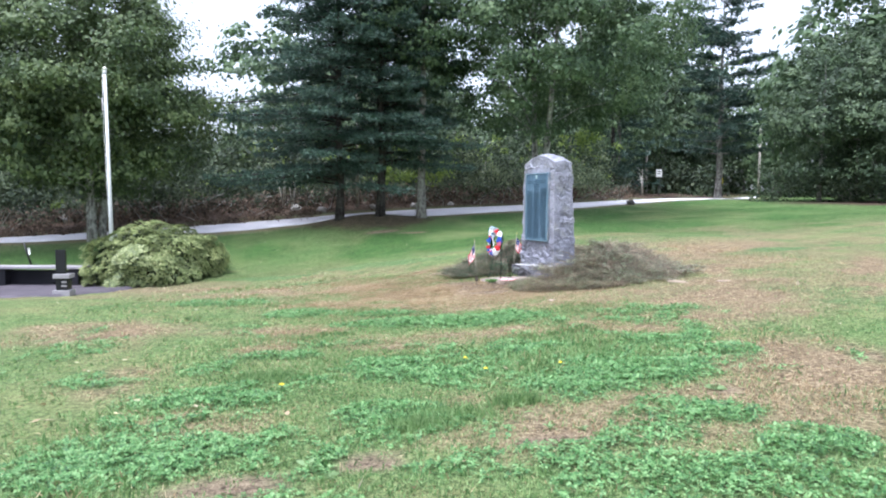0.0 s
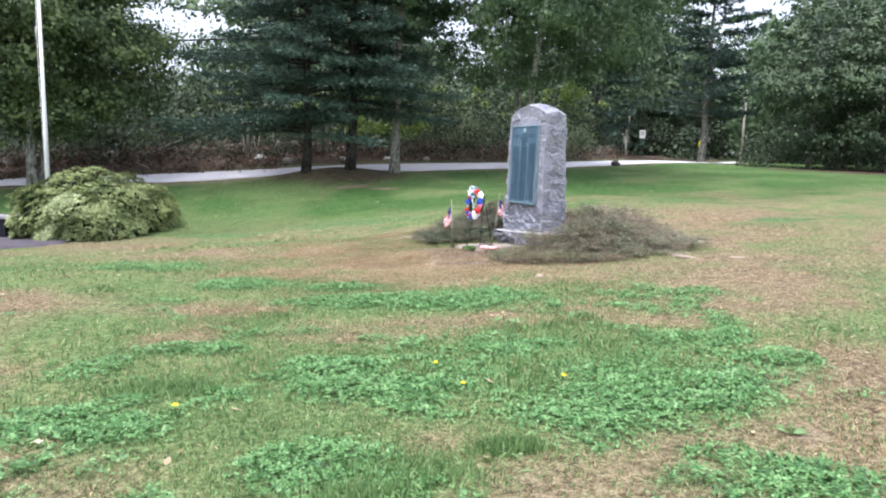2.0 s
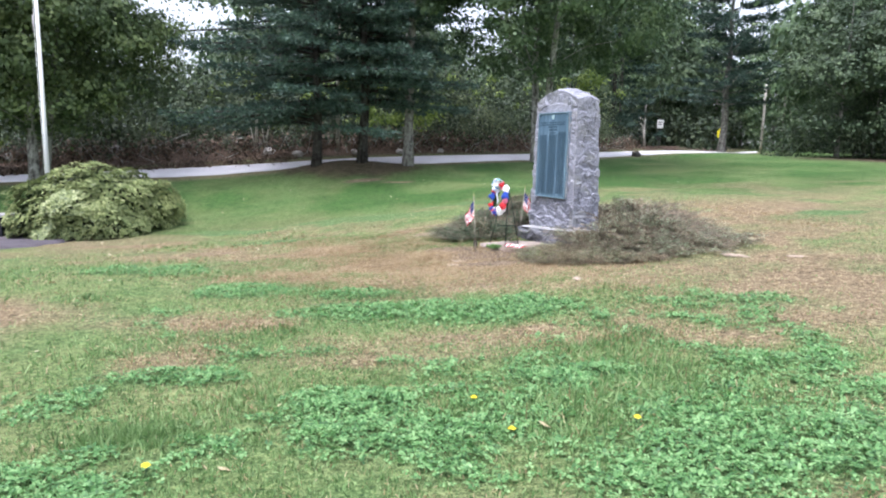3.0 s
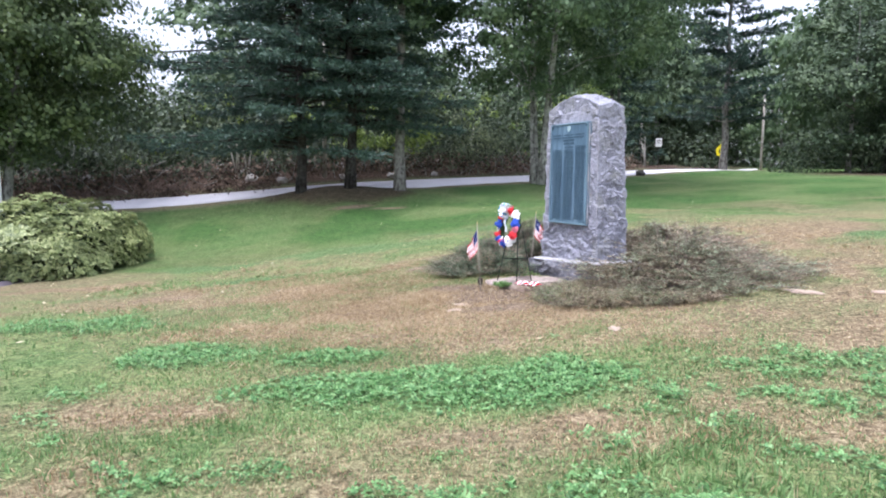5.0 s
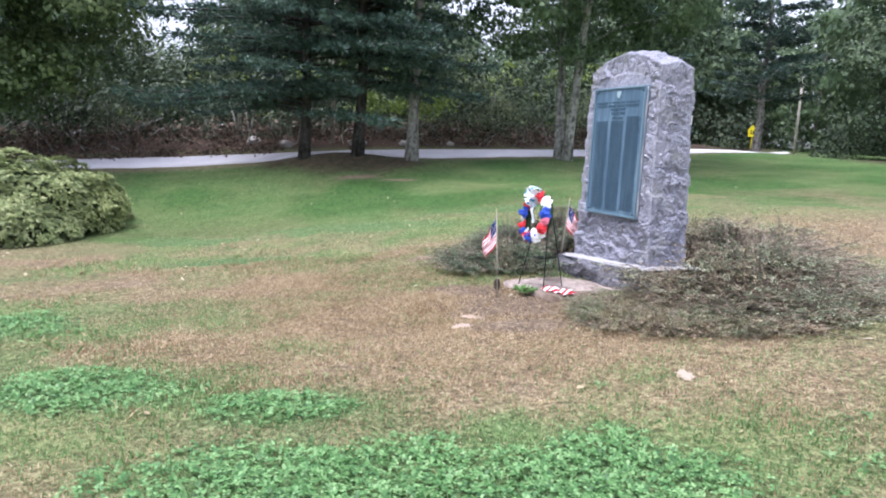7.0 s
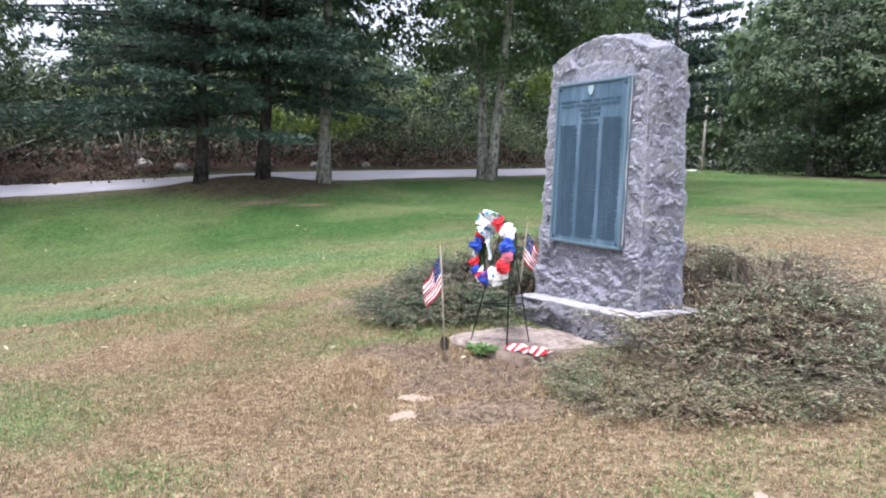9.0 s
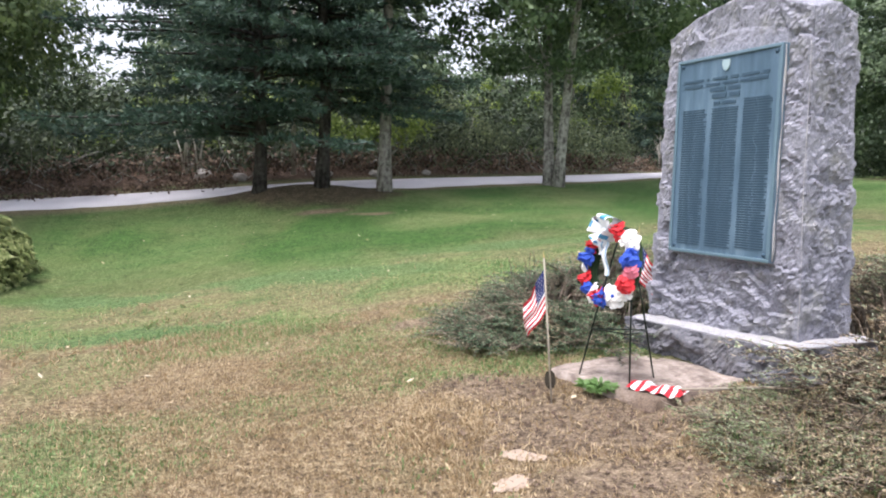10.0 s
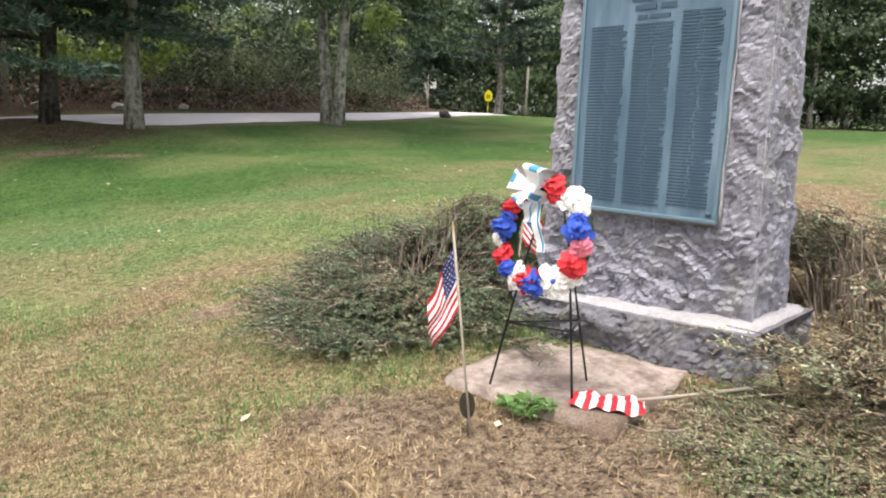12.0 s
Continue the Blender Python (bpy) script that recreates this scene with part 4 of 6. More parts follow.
def pale_sapling(x, y, seed):
    rng = random.Random(seed)
    bm = bmesh.new()
    for k in range(3):
        a, h = rng.uniform(0, 6), rng.uniform(1.1, 1.7)
        top = Vector((math.cos(a) * 0.35, math.sin(a) * 0.35, h))
        tube(bm, [(0.05 * k, 0, -0.2), top * 0.5 + Vector((0.05, 0, 0)), top], [0.035, 0.026, 0.012], 6)
        for j in range(3):
            s = top * rng.uniform(0.5, 0.9)
            tube(bm, [s, s + Vector((rng.uniform(-0.4, 0.4), rng.uniform(-0.3, 0.3), 0.35))], [0.012, 0.005], 4)
    me = bpy.data.meshes.new("bare_sapling")
    bm.to_mesh(me)
    bm.free()
    me.materials.append(PALE_STEM)
    ob = new("bare_sapling", me)
    ob.matrix_basis = pose(x, y, up(x, y) + 0.4)
    return tagged(ob, "bare pale sapling with forked stems on the bank", "sapling", "bare saplings")


for k, (x, y) in enumerate(((-7.25, 31.6), (-6.9, 31.8), (2.0, 37.0), (-14.5, 33.5), (13.5, 47))):
    pale_sapling(x, y, k)


def boulder(x, y, size, seed, material, label, sink=0.3, flat=0.65, name="boulder", group="stones along the bank"):
    bm = bmesh.new()
    bmesh.ops.create_icosphere(bm, subdivisions=3, radius=0.5)
    off = Vector((seed * 3.7, seed * 1.3, seed))
    for v in bm.verts:
        n = v.co.normalized()
        v.co = n * (0.5 + 0.17 * noise.noise(n * 1.4 + off) + 0.05 * noise.noise(n * 4 + off))
        v.co.z *= flat
        if name == "flat_stone":
            v.co = Vector((v.co.x * (1 + 0.5 * noise.noise(n * 2.2 + off)), v.co.y * (0.55 + 0.4 * noise.noise(n * 2.7 - off)), v.co.z))
    me = bpy.data.meshes.new(name)
    bm.to_mesh(me)
    bm.free()
    me.materials.append(material)
    ob = new(name, me)
    d = float(from_lane(x, y)[0])
    ob.matrix_basis = pose(x, y, up(x, y) + 0.55 * float(step(LANE_HALF + 0.5, LANE_HALF + 5, d)) + size * flat * (0.5 - sink), 0, 0, seed * 50) @ Matrix.Scale(size, 4)
    return tagged(ob, label, "stone", group)


BANK_STONE = plain("mossy_field_stone", (0.33, 0.31, 0.29), 0.95, vary=0.35, scale=25, bump=0.4)
for k, (x, y, s) in enumerate(((-10.3, 32.6, 0.6), (-8.2, 33.0, 0.75), (-7.3, 32.7, 0.5), (-6.2, 33.2, 0.65), (-3.4, 33.4, 0.7), (-2.6, 33.7, 0.5), (-1.2, 34.0, 0.6), (0.6, 35.1, 0.7), (2.3, 36.3, 0.5), (-13.0, 31.9, 0.8), (-17.0, 31.3, 0.7), (5.5, 38.5, 0.6))):
    boulder(x, y, 0.75 * s, k + 1, BANK_STONE, "rough grey field stone half sunk in the bank")
PALE_BANK = plain("bleached_field_stone", (0.42, 0.40, 0.37), 0.95, vary=0.3, scale=25, bump=0.4)
for k, (x, y, s) in enumerate(((-3.1, 31.9, 0.42), (-5.4, 31.2, 0.45), (-6.6, 31.5, 0.5), (-1.3, 32.3, 0.36), (0.4, 33.0, 0.3), (-2.8, 32.1, 0.3))):
    boulder(x, y, s, 70 + k, PALE_BANK, "bleached pale stone at the foot of the bank", 0.25)
boulder(9.4, 34.6, 0.42, 31, plain("dark_stone", (0.08, 0.075, 0.07), 0.9, vary=0.3), "small dark stone at the lane's edge", 0.2, 0.7, "roadside_stone", "")


def fallen_log():
    bm = bmesh.new()
    tube(bm, [(-1.3, 0, 0.1), (-0.4, 0.05, 0.42), (0.5, 0, 0.85), (1.4, 0, 1.25)], [0.09, 0.08, 0.065, 0.04], 8)
    tube(bm, [(0.6, 0, 0.9), (0.9, 0.2, 1.4)], [0.04, 0.015], 6)
    me = bpy.data.meshes.new("dead_tree")
    bm.to_mesh(me)
    bm.free()
    me.materials.append(BARK_PALE)
    ob = new("dead_tree", me)
    ob.matrix_basis = pose(-10.9, 32.0, up(-10.9, 32.0) + 0.3, 0, 0, 8) @ Matrix.Scale(0.6, 4)
    return tagged(ob, "pale leaning dead trunk among the brush", "log")


fallen_log()

# ---- poles, cable, signs ----
POLE_WOOD = bark_material("weathered_pole_wood", (0.24, 0.22, 0.185), (0.48, 0.45, 0.39), 14, 0.2)
STEEL_DARK = plain("dark_painted_steel", (0.05, 0.05, 0.05), 0.5, 0.6)


def utility_pole(x, y, h, r, label, cap=True):
    ob = thing("utility_pole", pose(x, y, up(x, y) + 0.2), label, "pole", "poles along the lane")
    bm = bmesh.new()
    tube(bm, [(0, 0, -0.5), (0, 0, h * 0.5), (0, 0, h)], [r, r * 0.9, r * 0.8], 12)
    part("shaft", bm, POLE_WOOD, ob)
    if cap:
        part("crossarm", box(bmesh.new(), -0.5, 0.5, -0.06, 0.06, h - 0.55, h - 0.43, 0.01), POLE_WOOD, ob)
        for sx in (-0.42, 0.42):
            ins = bmesh.new()
            tube(ins, [(sx, 0, h - 0.43), (sx, 0, h - 0.36), (sx, 0, h - 0.3)], [0.03, 0.045, 0.02], 8)
            part("insulator", ins, GREY_STONE, ob)
    return ob


utility_pole(-3.9, 32.0, 6.0, 0.085, "weathered wooden utility pole behind the pines")
utility_pole(-27.0, 31.6, 6.0, 0.12, "weathered wooden utility pole by the lane")
utility_pole(20.8, 71.0, 5.2, 0.13, "pale bare wooden pole at the wood's edge", False)
utility_pole(28.9, 63.5, 6.2, 0.11, "pale wooden pole beside the lane's bend", False)


def build_cable():
    a, b = Vector((-3.9, 32.0, up(-3.9, 32.0) + 5.3)), Vector((-27.0, 31.6, up(-27, 31.6) + 5.75))
    bm = bmesh.new()
    tube(bm, [a.lerp(b, t) - Vector((0, 0, 1.1 * 4 * t * (1 - t) * 0.35)) for t in np.linspace(0, 1, 25)], 0.035, 6)
    me = bpy.data.meshes.new("overhead_cable")
    bm.to_mesh(me)
    bm.free()
    me.materials.append(STEEL_DARK)
    return tagged(new("overhead_cable", me), "thick black overhead cable strung between the poles", "cable")


build_cable()


def road_sign(name, x, y, outline, z_mid, face_colour, post_colour, label, turn, bars=()):
    ob = thing(name, pose(x, y, up(x, y), 0, 0, turn), label, "sign")
    post = bmesh.new()
    top = z_mid - up(x, y) + max(b for _, b in outline) * 0.7
    box(post, -0.035, 0.035, 0.0, 0.05, -0.3, top, 0.006)
    part("post", post, plain(name + "_post", post_colour, 0.6, 0.2), ob)
    bm = bmesh.new()
    face = bm.faces.new([bm.verts.new((a, -0.012, b)) for a, b in outline])
    for g in bmesh.ops.extrude_face_region(bm, geom=[face])["geom"]:
        if isinstance(g, bmesh.types.BMVert):
            g.co.y -= 0.012
    bmesh.ops.recalc_face_normals(bm, faces=bm.faces[:])
    plate = part("plate", bm, plain(name + "_face", face_colour, 0.45, vary=0.05), ob, "", pose(0, 0, z_mid - up(x, y)))
    ink = plain(name + "_ink", (0.02, 0.02, 0.02), 0.5)
    for x0, x1, z0, z1 in bars:
        part("lettering", box(bmesh.new(), x0, x1, -0.030, -0.0245, z0, z1), ink, plate)
    return ob


road_sign("roadside_sign", 17.7, 56.8, [(-0.23, -0.32), (0.23, -0.32), (0.23, 0.32), (-0.23, 0.32)], 4.28, (0.8, 0.8, 0.78), (0.05, 0.05, 0.045), "small white roadside sign on a dark post", -12, ((-0.14, 0.14, 0.1, 0.17), (-0.14, 0.1, -0.06, 0.0)))
road_sign("warning_sign", 25.3, 63.5, [(-0.27, -0.44), (0.27, -0.44), (0.34, 0.12), (0.0, 0.52), (-0.34, 0.12)], 4.05, (0.75, 0.68, 0.015), (0.7, 0.62, 0.03), "bright yellow pentagonal warning sign on a yellow post", -35, ((-0.12, -0.03, -0.25, 0.1), (0.05, 0.14, -0.25, 0.05)))

# ---- flagpole ----
def build_flagpole():
    x, y = -10.44, 21.96
    z = up(x, y)
    ob = thing("flagpole", pose(x, y, z, 0, -1.2, 0), "slim white-painted flagpole with a ball finial, no flag", "flagpole")
    white = plain("white_pole_paint", (0.78, 0.78, 0.77), 0.4, vary=0.08)
    bm = bmesh.new()
    tube(bm, [(0, 0, -0.2), (0, 0, 2.5), (0, 0, 5.95 - z - 0.35)], [0.062, 0.058, 0.042], 14)
    part("shaft", bm, white, ob)
    ball = bmesh.new()
    bmesh.ops.create_uvsphere(ball, u_segments=14, v_segments=9, radius=0.07)
    part("finial", ball, plain("dull_gold", (0.7, 0.68, 0.6), 0.35, 0.4), ob, "", pose(0, 0, 5.95 - z - 0.29))
    truck = bmesh.new()
    tube(truck, [(0, 0, 5.52 - z), (0, 0, 5.6 - z)], 0.06, 12)
    part("truck", truck, white, ob)
    rope = bmesh.new()
    tube(rope, [(-0.075, 0.0, 5.5 - z), (-0.11, 0.02, 4.3 - z), (-0.10, 0.02, 2.5 - z), (-0.07, 0, 1.0)], 0.008, 5)
    part("halyard", rope, white, ob)
    clip = bmesh.new()
    tube(clip, [(-0.12, 0.02, 4.75 - z), (-0.13, 0.02, 4.35 - z)], [0.03, 0.02], 6)
    part("snap_hook", clip, GREY_STONE, ob)
    cleat = bmesh.new()
    tube(cleat, [(-0.07, -0.02, 1.1), (-0.09, 0, 1.18), (-0.07, 0.02, 1.26)], 0.012, 6)
    part("cleat", cleat, STEEL_DARK, ob)


build_flagpole()


# ---- shrubs ----
def build_rhododendron():
    rng = np.random.default_rng(31)
    cx, cy, turn = -8.45, 20.65, radians(61)
    a, b, h = 2.3, 1.45, 1.68
    z0 = up(cx, cy) - 0.03
    ob = thing("rhododendron_bush", pose(cx, cy, z0, 0, 0, 61), "rounded rhododendron bush with yellow-green whorled leaves", "bush")
    wood = bmesh.new()
    for k in range(16):
        w = rng.uniform(0, math.tau)
        r = rng.uniform(0.3, 0.8)
        tip = Vector((math.cos(w) * a * r, math.sin(w) * b * r, h * rng.uniform(0.45, 0.75)))
        tube(wood, [(math.cos(w) * 0.2, math.sin(w) * 0.2, -0.2), tip * 0.5 + Vector((0, 0, 0.1)), tip], [0.035, 0.025, 0.012], 6)
    part("branchwork", wood, BARK_DARK, ob)
    n = 3600
    u = units(rng, n)
    u[:, 2] = np.abs(u[:, 2])
    lump = np.array([noise.noise(Vector(p) * 2.4) for p in u]) * 0.24 + np.array([noise.noise(Vector(p) * 6) for p in u]) * 0.09
    r = (0.93 + lump) * np.where(rng.uniform(size=n) < 0.25, rng.uniform(0.75, 0.95, n), 1.0)
    flat = np.abs(u) ** np.array([0.85, 0.85, 0.8]) * np.sign(u)
    at = flat * r[:, None] * np.array([a, b, h])
    # follow the slope of the lawn below
    c, s = math.cos(turn), math.sin(turn)
    wx, wy = cx + at[:, 0] * c - at[:, 1] * s, cy + at[:, 0] * s + at[:, 1] * c
    at[:, 2] += (height(wx, wy) - z0) * np.clip(1 - at[:, 2] / h, 0, 1)
    out = norm(u * np.array([1 / a, 1 / b, 1 / h]) + np.array([0, 0, 0.25]))
    k = 8
    root = np.repeat(at, k, 0)
    o = np.repeat(out, k, 0)
    side = beside(rng, o)
    way = norm(side + o * rng.uniform(-0.15, 0.5, n * k)[:, None] + np.array([0, 0, -0.12]))
    L = rng.uniform(0.075, 0.15, n * k)
    v, f = sprigs(root, way, norm(np.cross(o, way)), L, L * 0.4)
    part("foliage", mesh_of("foliage", v, f), leaf_material("rhododendron_leaf", (0.05, 0.078, 0.026), (0.22, 0.268, 0.098), (0.54, 0.57, 0.27), 0.25, 0.45), ob)
    # inner leaves coloured dark, as the shade in the gaps between whorls
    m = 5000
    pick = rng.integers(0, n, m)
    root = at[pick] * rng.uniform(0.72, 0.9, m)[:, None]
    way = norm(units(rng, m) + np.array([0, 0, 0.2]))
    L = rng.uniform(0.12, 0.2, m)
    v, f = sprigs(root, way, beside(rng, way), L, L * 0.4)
    part("inner_foliage", mesh_of("inner_foliage", v, f), leaf_material("shaded_rhododendron_leaf", (0.015, 0.03, 0.012), (0.04, 0.065, 0.025), (0.09, 0.12, 0.045), 0.1, 0.5), ob, "inner leaves coloured dark for the shade inside the bush")


build_rhododendron()

LEAF_JUNIPER = leaf_material("cotoneaster_leaf", (0.022, 0.034, 0.015), (0.125, 0.165, 0.07), (0.42, 0.47, 0.25), 0.12, 0.7, 0.5, 4.0, 0.3)
LEAF_GREENER = leaf_material("creeping_green_leaf", (0.016, 0.034, 0.018), (0.07, 0.12, 0.06), (0.27, 0.37, 0.21), 0.1, 0.65, 0.5, 4.0, 0.3)
LEAF_CREEPING = leaf_material("creeping_shrub_leaf", (0.075, 0.11, 0.05), (0.215, 0.275, 0.135), (0.46, 0.52, 0.31), 0.3, 0.65, 0.4, 4.0, 0.3)
LEAF_STRAW = leaf_material("withered_leaf", (0.14, 0.10, 0.06), (0.36, 0.28, 0.17), (0.62, 0.52, 0.35), 0.1, 0.8)
LEAF_GREY = leaf_material("grey_green_shrub_leaf", (0.045, 0.065, 0.033), (0.215, 0.275, 0.155), (0.58, 0.64, 0.43), 0.25, 0.7, 0.5, 4.0, 0.3)
TWIG = bark_material("grey_brown_twig", (0.045, 0.034, 0.025), (0.25, 0.20, 0.155), 30, 0.2)
TWIG_RED = bark_material("reddish_dead_twig", (0.12, 0.085, 0.062), (0.52, 0.42, 0.32), 30, 0.0)


def spreading_shrub(name, seed, cx, cy, rx, ry, h, stems, twigs, per, label, lobes=0.25, dead=0.2, peak=(0, 0), green_part=0.4, straw=0.12, low_leaf=None, leaf=1.0, top_leaf=None):
    """A low spreading shrub: arching stems from its middle, side twigs, and small leaves along them."""
    rng = np.random.default_rng(seed)
    z0 = up(cx, cy)
    ob = thing(name, pose(cx, cy, z0), label, "shrub")
    inv = MON.inverted()

    def free(p):
        q = inv @ Vector((p[0] + cx, p[1] + cy, 0))
        return not (-0.84 < q.x < 0.90 and -0.24 < q.y < 0.75)

    wood, deadwood = bmesh.new(), bmesh.new()
    at, way, green = [], [], []
    for k in range(stems):
        w = rng.uniform(0, math.tau)
        r = math.sqrt(rng.uniform(0.05, 1.0)) * (1 - lobes + lobes * 2 * float(patchy(math.cos(w) * 2 + seed, math.sin(w) * 2, 0.8, seed)))
        tip = np.array([math.cos(w) * rx * r, math.sin(w) * ry * r, 0])
        start = tip * rng.uniform(0.35, 0.8) + rng.normal(0, 0.1, 3)
        far = min(1.15, math.hypot((tip[0] - peak[0]) / rx, (tip[1] - peak[1]) / ry))
        rise = h * (1 - 0.78 * far) * rng.uniform(0.8, 1.15) * (0.45 + 1.1 * float(patchy(cx + tip[0], cy + tip[1], 0.55, seed + 3, 2)))
        tip = tip + rng.normal(0, 0.08, 3)
        lift = float(height(cx + tip[0], cy + tip[1])) - z0
        low = float(height(cx + start[0], cy + start[1])) - z0
        start[2], tip[2] = low - 0.05, lift + rise * rng.uniform(0.5, 0.95)
        mid = (start + tip) / 2
        mid[2] = max(mid[2], lift + rise * 0.8)
        pts = [start, (start + mid) / 2 + np.array([0, 0, rise * 0.15]), mid, (mid + tip) / 2 + np.array([0, 0, rise * 0.08]), tip]
        if not all(free(p) for p in pts):
            continue
        is_dead = rng.uniform() < dead
        tube(deadwood if is_dead else wood, pts, [0.008, 0.007, 0.0055, 0.004, 0.002], 4, False)
        # flat sprays that arch outwards, leaves in two ranks
        for j in range(twigs):
            s = rng.uniform(0.35, 1.0) * 3.999
            i = int(s)
            p = pts[i] + (pts[i + 1] - pts[i]) * (s - i)
            w2 = w + rng.normal(0, 0.85)
            out = np.array([math.cos(w2), math.sin(w2), 0.0])
            side = np.array([-out[1], out[0], rng.normal(0, 0.25)])
            L, rise2 = rng.uniform(0.14, 0.36), rng.uniform(0.05, 0.75)
            t4 = np.array([0, 0.33, 0.67, 1.0])
            line = p + L * (out * t4[:, None] + np.array([0, 0, 1.0]) * (rise2 * t4 - 0.62 * rise2 * t4 * t4)[:, None]) + np.r_[[[0, 0, 0]], rng.normal(0, 0.012, (3, 3))]
            line[:, 2] = np.maximum(line[:, 2], height(cx + line[:, 0], cy + line[:, 1]) - z0 + 0.015)
            if not (free(line[-1]) and free(line[2])):
                continue
            tube(deadwood if is_dead else wood, line, [0.0045, 0.0036, 0.0027, 0.0014], 3, False)
            m = int(per * (0.1 if is_dead else 1.0) * L / 0.25)
            t = rng.uniform(0.08, 1.0, m)
            at.append(np.stack([np.interp(t, t4, line[:, c]) for c in range(3)], -1) + rng.normal(0, 0.004, (m, 3)))
            lr = np.where(np.arange(m) % 2, 1.0, -1.0)[:, None]
            way.append(norm(out * 0.55 + side * lr * 0.8 + rng.normal(0, 0.25, (m, 3)) + np.array([0, 0, 0.12])))
            green.append(np.full(m, p[2] < green_part * h * (0.6 + 0.8 * float(patchy(cx + p[0], cy + p[1], 0.35, seed + 9, 2)))))
    for k in range(16):
        w, r = rng.uniform(0, math.tau), rng.uniform(0.2, 0.85)
        p = np.array([math.cos(w) * rx * r, math.sin(w) * ry * r, 0])
        if free(p):
            p[2] = float(height(cx + p[0], cy + p[1])) - z0
            q = p + np.array([rng.normal(0, 0.08), rng.normal(0, 0.08), h * (1 - 0.65 * r) + rng.uniform(0.0, 0.14)])
            tube(wood, [p, (p + q) / 2 + rng.normal(0, 0.015, 3), q], [0.006, 0.004, 0.002], 4, False)
    at, way, green = np.concatenate(at), np.concatenate(way), np.concatenate(green)
    part("branchwork", wood, TWIG, ob)
    part("dead_branchwork", deadwood, TWIG_RED, ob, "leafless reddish dead wood")
    L = leaf * rng.uniform(0.014, 0.030, len(at))
    across = norm(np.cross(way, np.array([0, 0, 1.0])) + rng.normal(0, 0.3, (len(at), 3)))
    dry = patchy(cx + at[:, 0], cy + at[:, 1], 0.3, seed + 5, 3) * 0.6 + 0.4 * rng.uniform(0, 1, len(at)) > 0.72 - 0.75 * straw
    for pick, mat, nm in ((~green & ~dry, top_leaf or LEAF_JUNIPER, "foliage"), (green & ~dry, low_leaf or LEAF_GREENER, "low_foliage"), (dry, LEAF_STRAW, "withered_foliage")):
        if pick.sum() > 10:
            v, f = sprigs(at[pick], way[pick], across[pick], L[pick] * 1.2, L[pick] * 0.4)
            part(nm, mesh_of(nm, v, f), mat, ob)
    return ob


spreading_shrub("spreading_shrub", 41, 1.14, 15.25, 0.98, 1.05, 0.68, 430, 8, 28, "low dark green spreading shrub beside the memorial stone", 0.2, 0.14, (0.42, 0.1), 0.75, 0.05)
spreading_shrub("spreading_shrub", 42, 3.2, 13.2, 1.5, 1.55, 0.74, 480, 8, 22, "sprawling half-bare shrub with greyish leaves and reddish dead stems", 0.25, 0.3, (-0.35, 0.25), 0.3, 0.22, LEAF_GREY, 1.05, LEAF_GREY)
spreading_shrub("spreading_shrub", 43, 1.98, 12.42, 0.58, 0.55, 0.12, 230, 9, 40, "low creeping green shrub before the memorial's plinth", 0.2, 0.08, (0.2, -0.1), 1.6, 0.26, LEAF_CREEPING, 0.68)
spreading_shrub("spreading_shrub", 44, 3.1, 15.3, 1.2, 0.9, 0.6, 140, 7, 14, "sprawling shrub behind the memorial stone", 0.2, 0.25)
spreading_shrub("spreading_shrub", 45, 2.6, 12.2, 0.7, 0.5, 0.19, 210, 9, 36, "low creeping shrub with greyish leaves at the bed's edge", 0.2, 0.14, (0.2, 0.2), 1.2, 0.42, LEAF_CREEPING, 0.72)


# ---- flags and wreath before the stone ----
CLOTH_RED = plain("red_cloth", (0.50, 0.025, 0.035), 0.75, vary=0.12, scale=200, bump=0.1)
CLOTH_WHITE = plain("white_cloth", (0.78, 0.76, 0.74), 0.75, vary=0.08, scale=200, bump=0.1)
CLOTH_BLUE = plain("navy_cloth", (0.02, 0.03, 0.12), 0.75, vary=0.12, scale=200, bump=0.1)
STAFF_WOOD = plain("grey_dowel", (0.40, 0.35, 0.28), 0.8, vary=0.3, scale=60)
IRON = plain("dark_green_wire", (0.03, 0.04, 0.032), 0.45, 0.5, vary=0.2, scale=90, bump=0.05)
OLD_BRONZE = plain("tarnished_bronze", (0.06, 0.05, 0.035), 0.55, 0.5, vary=0.3, scale=60)


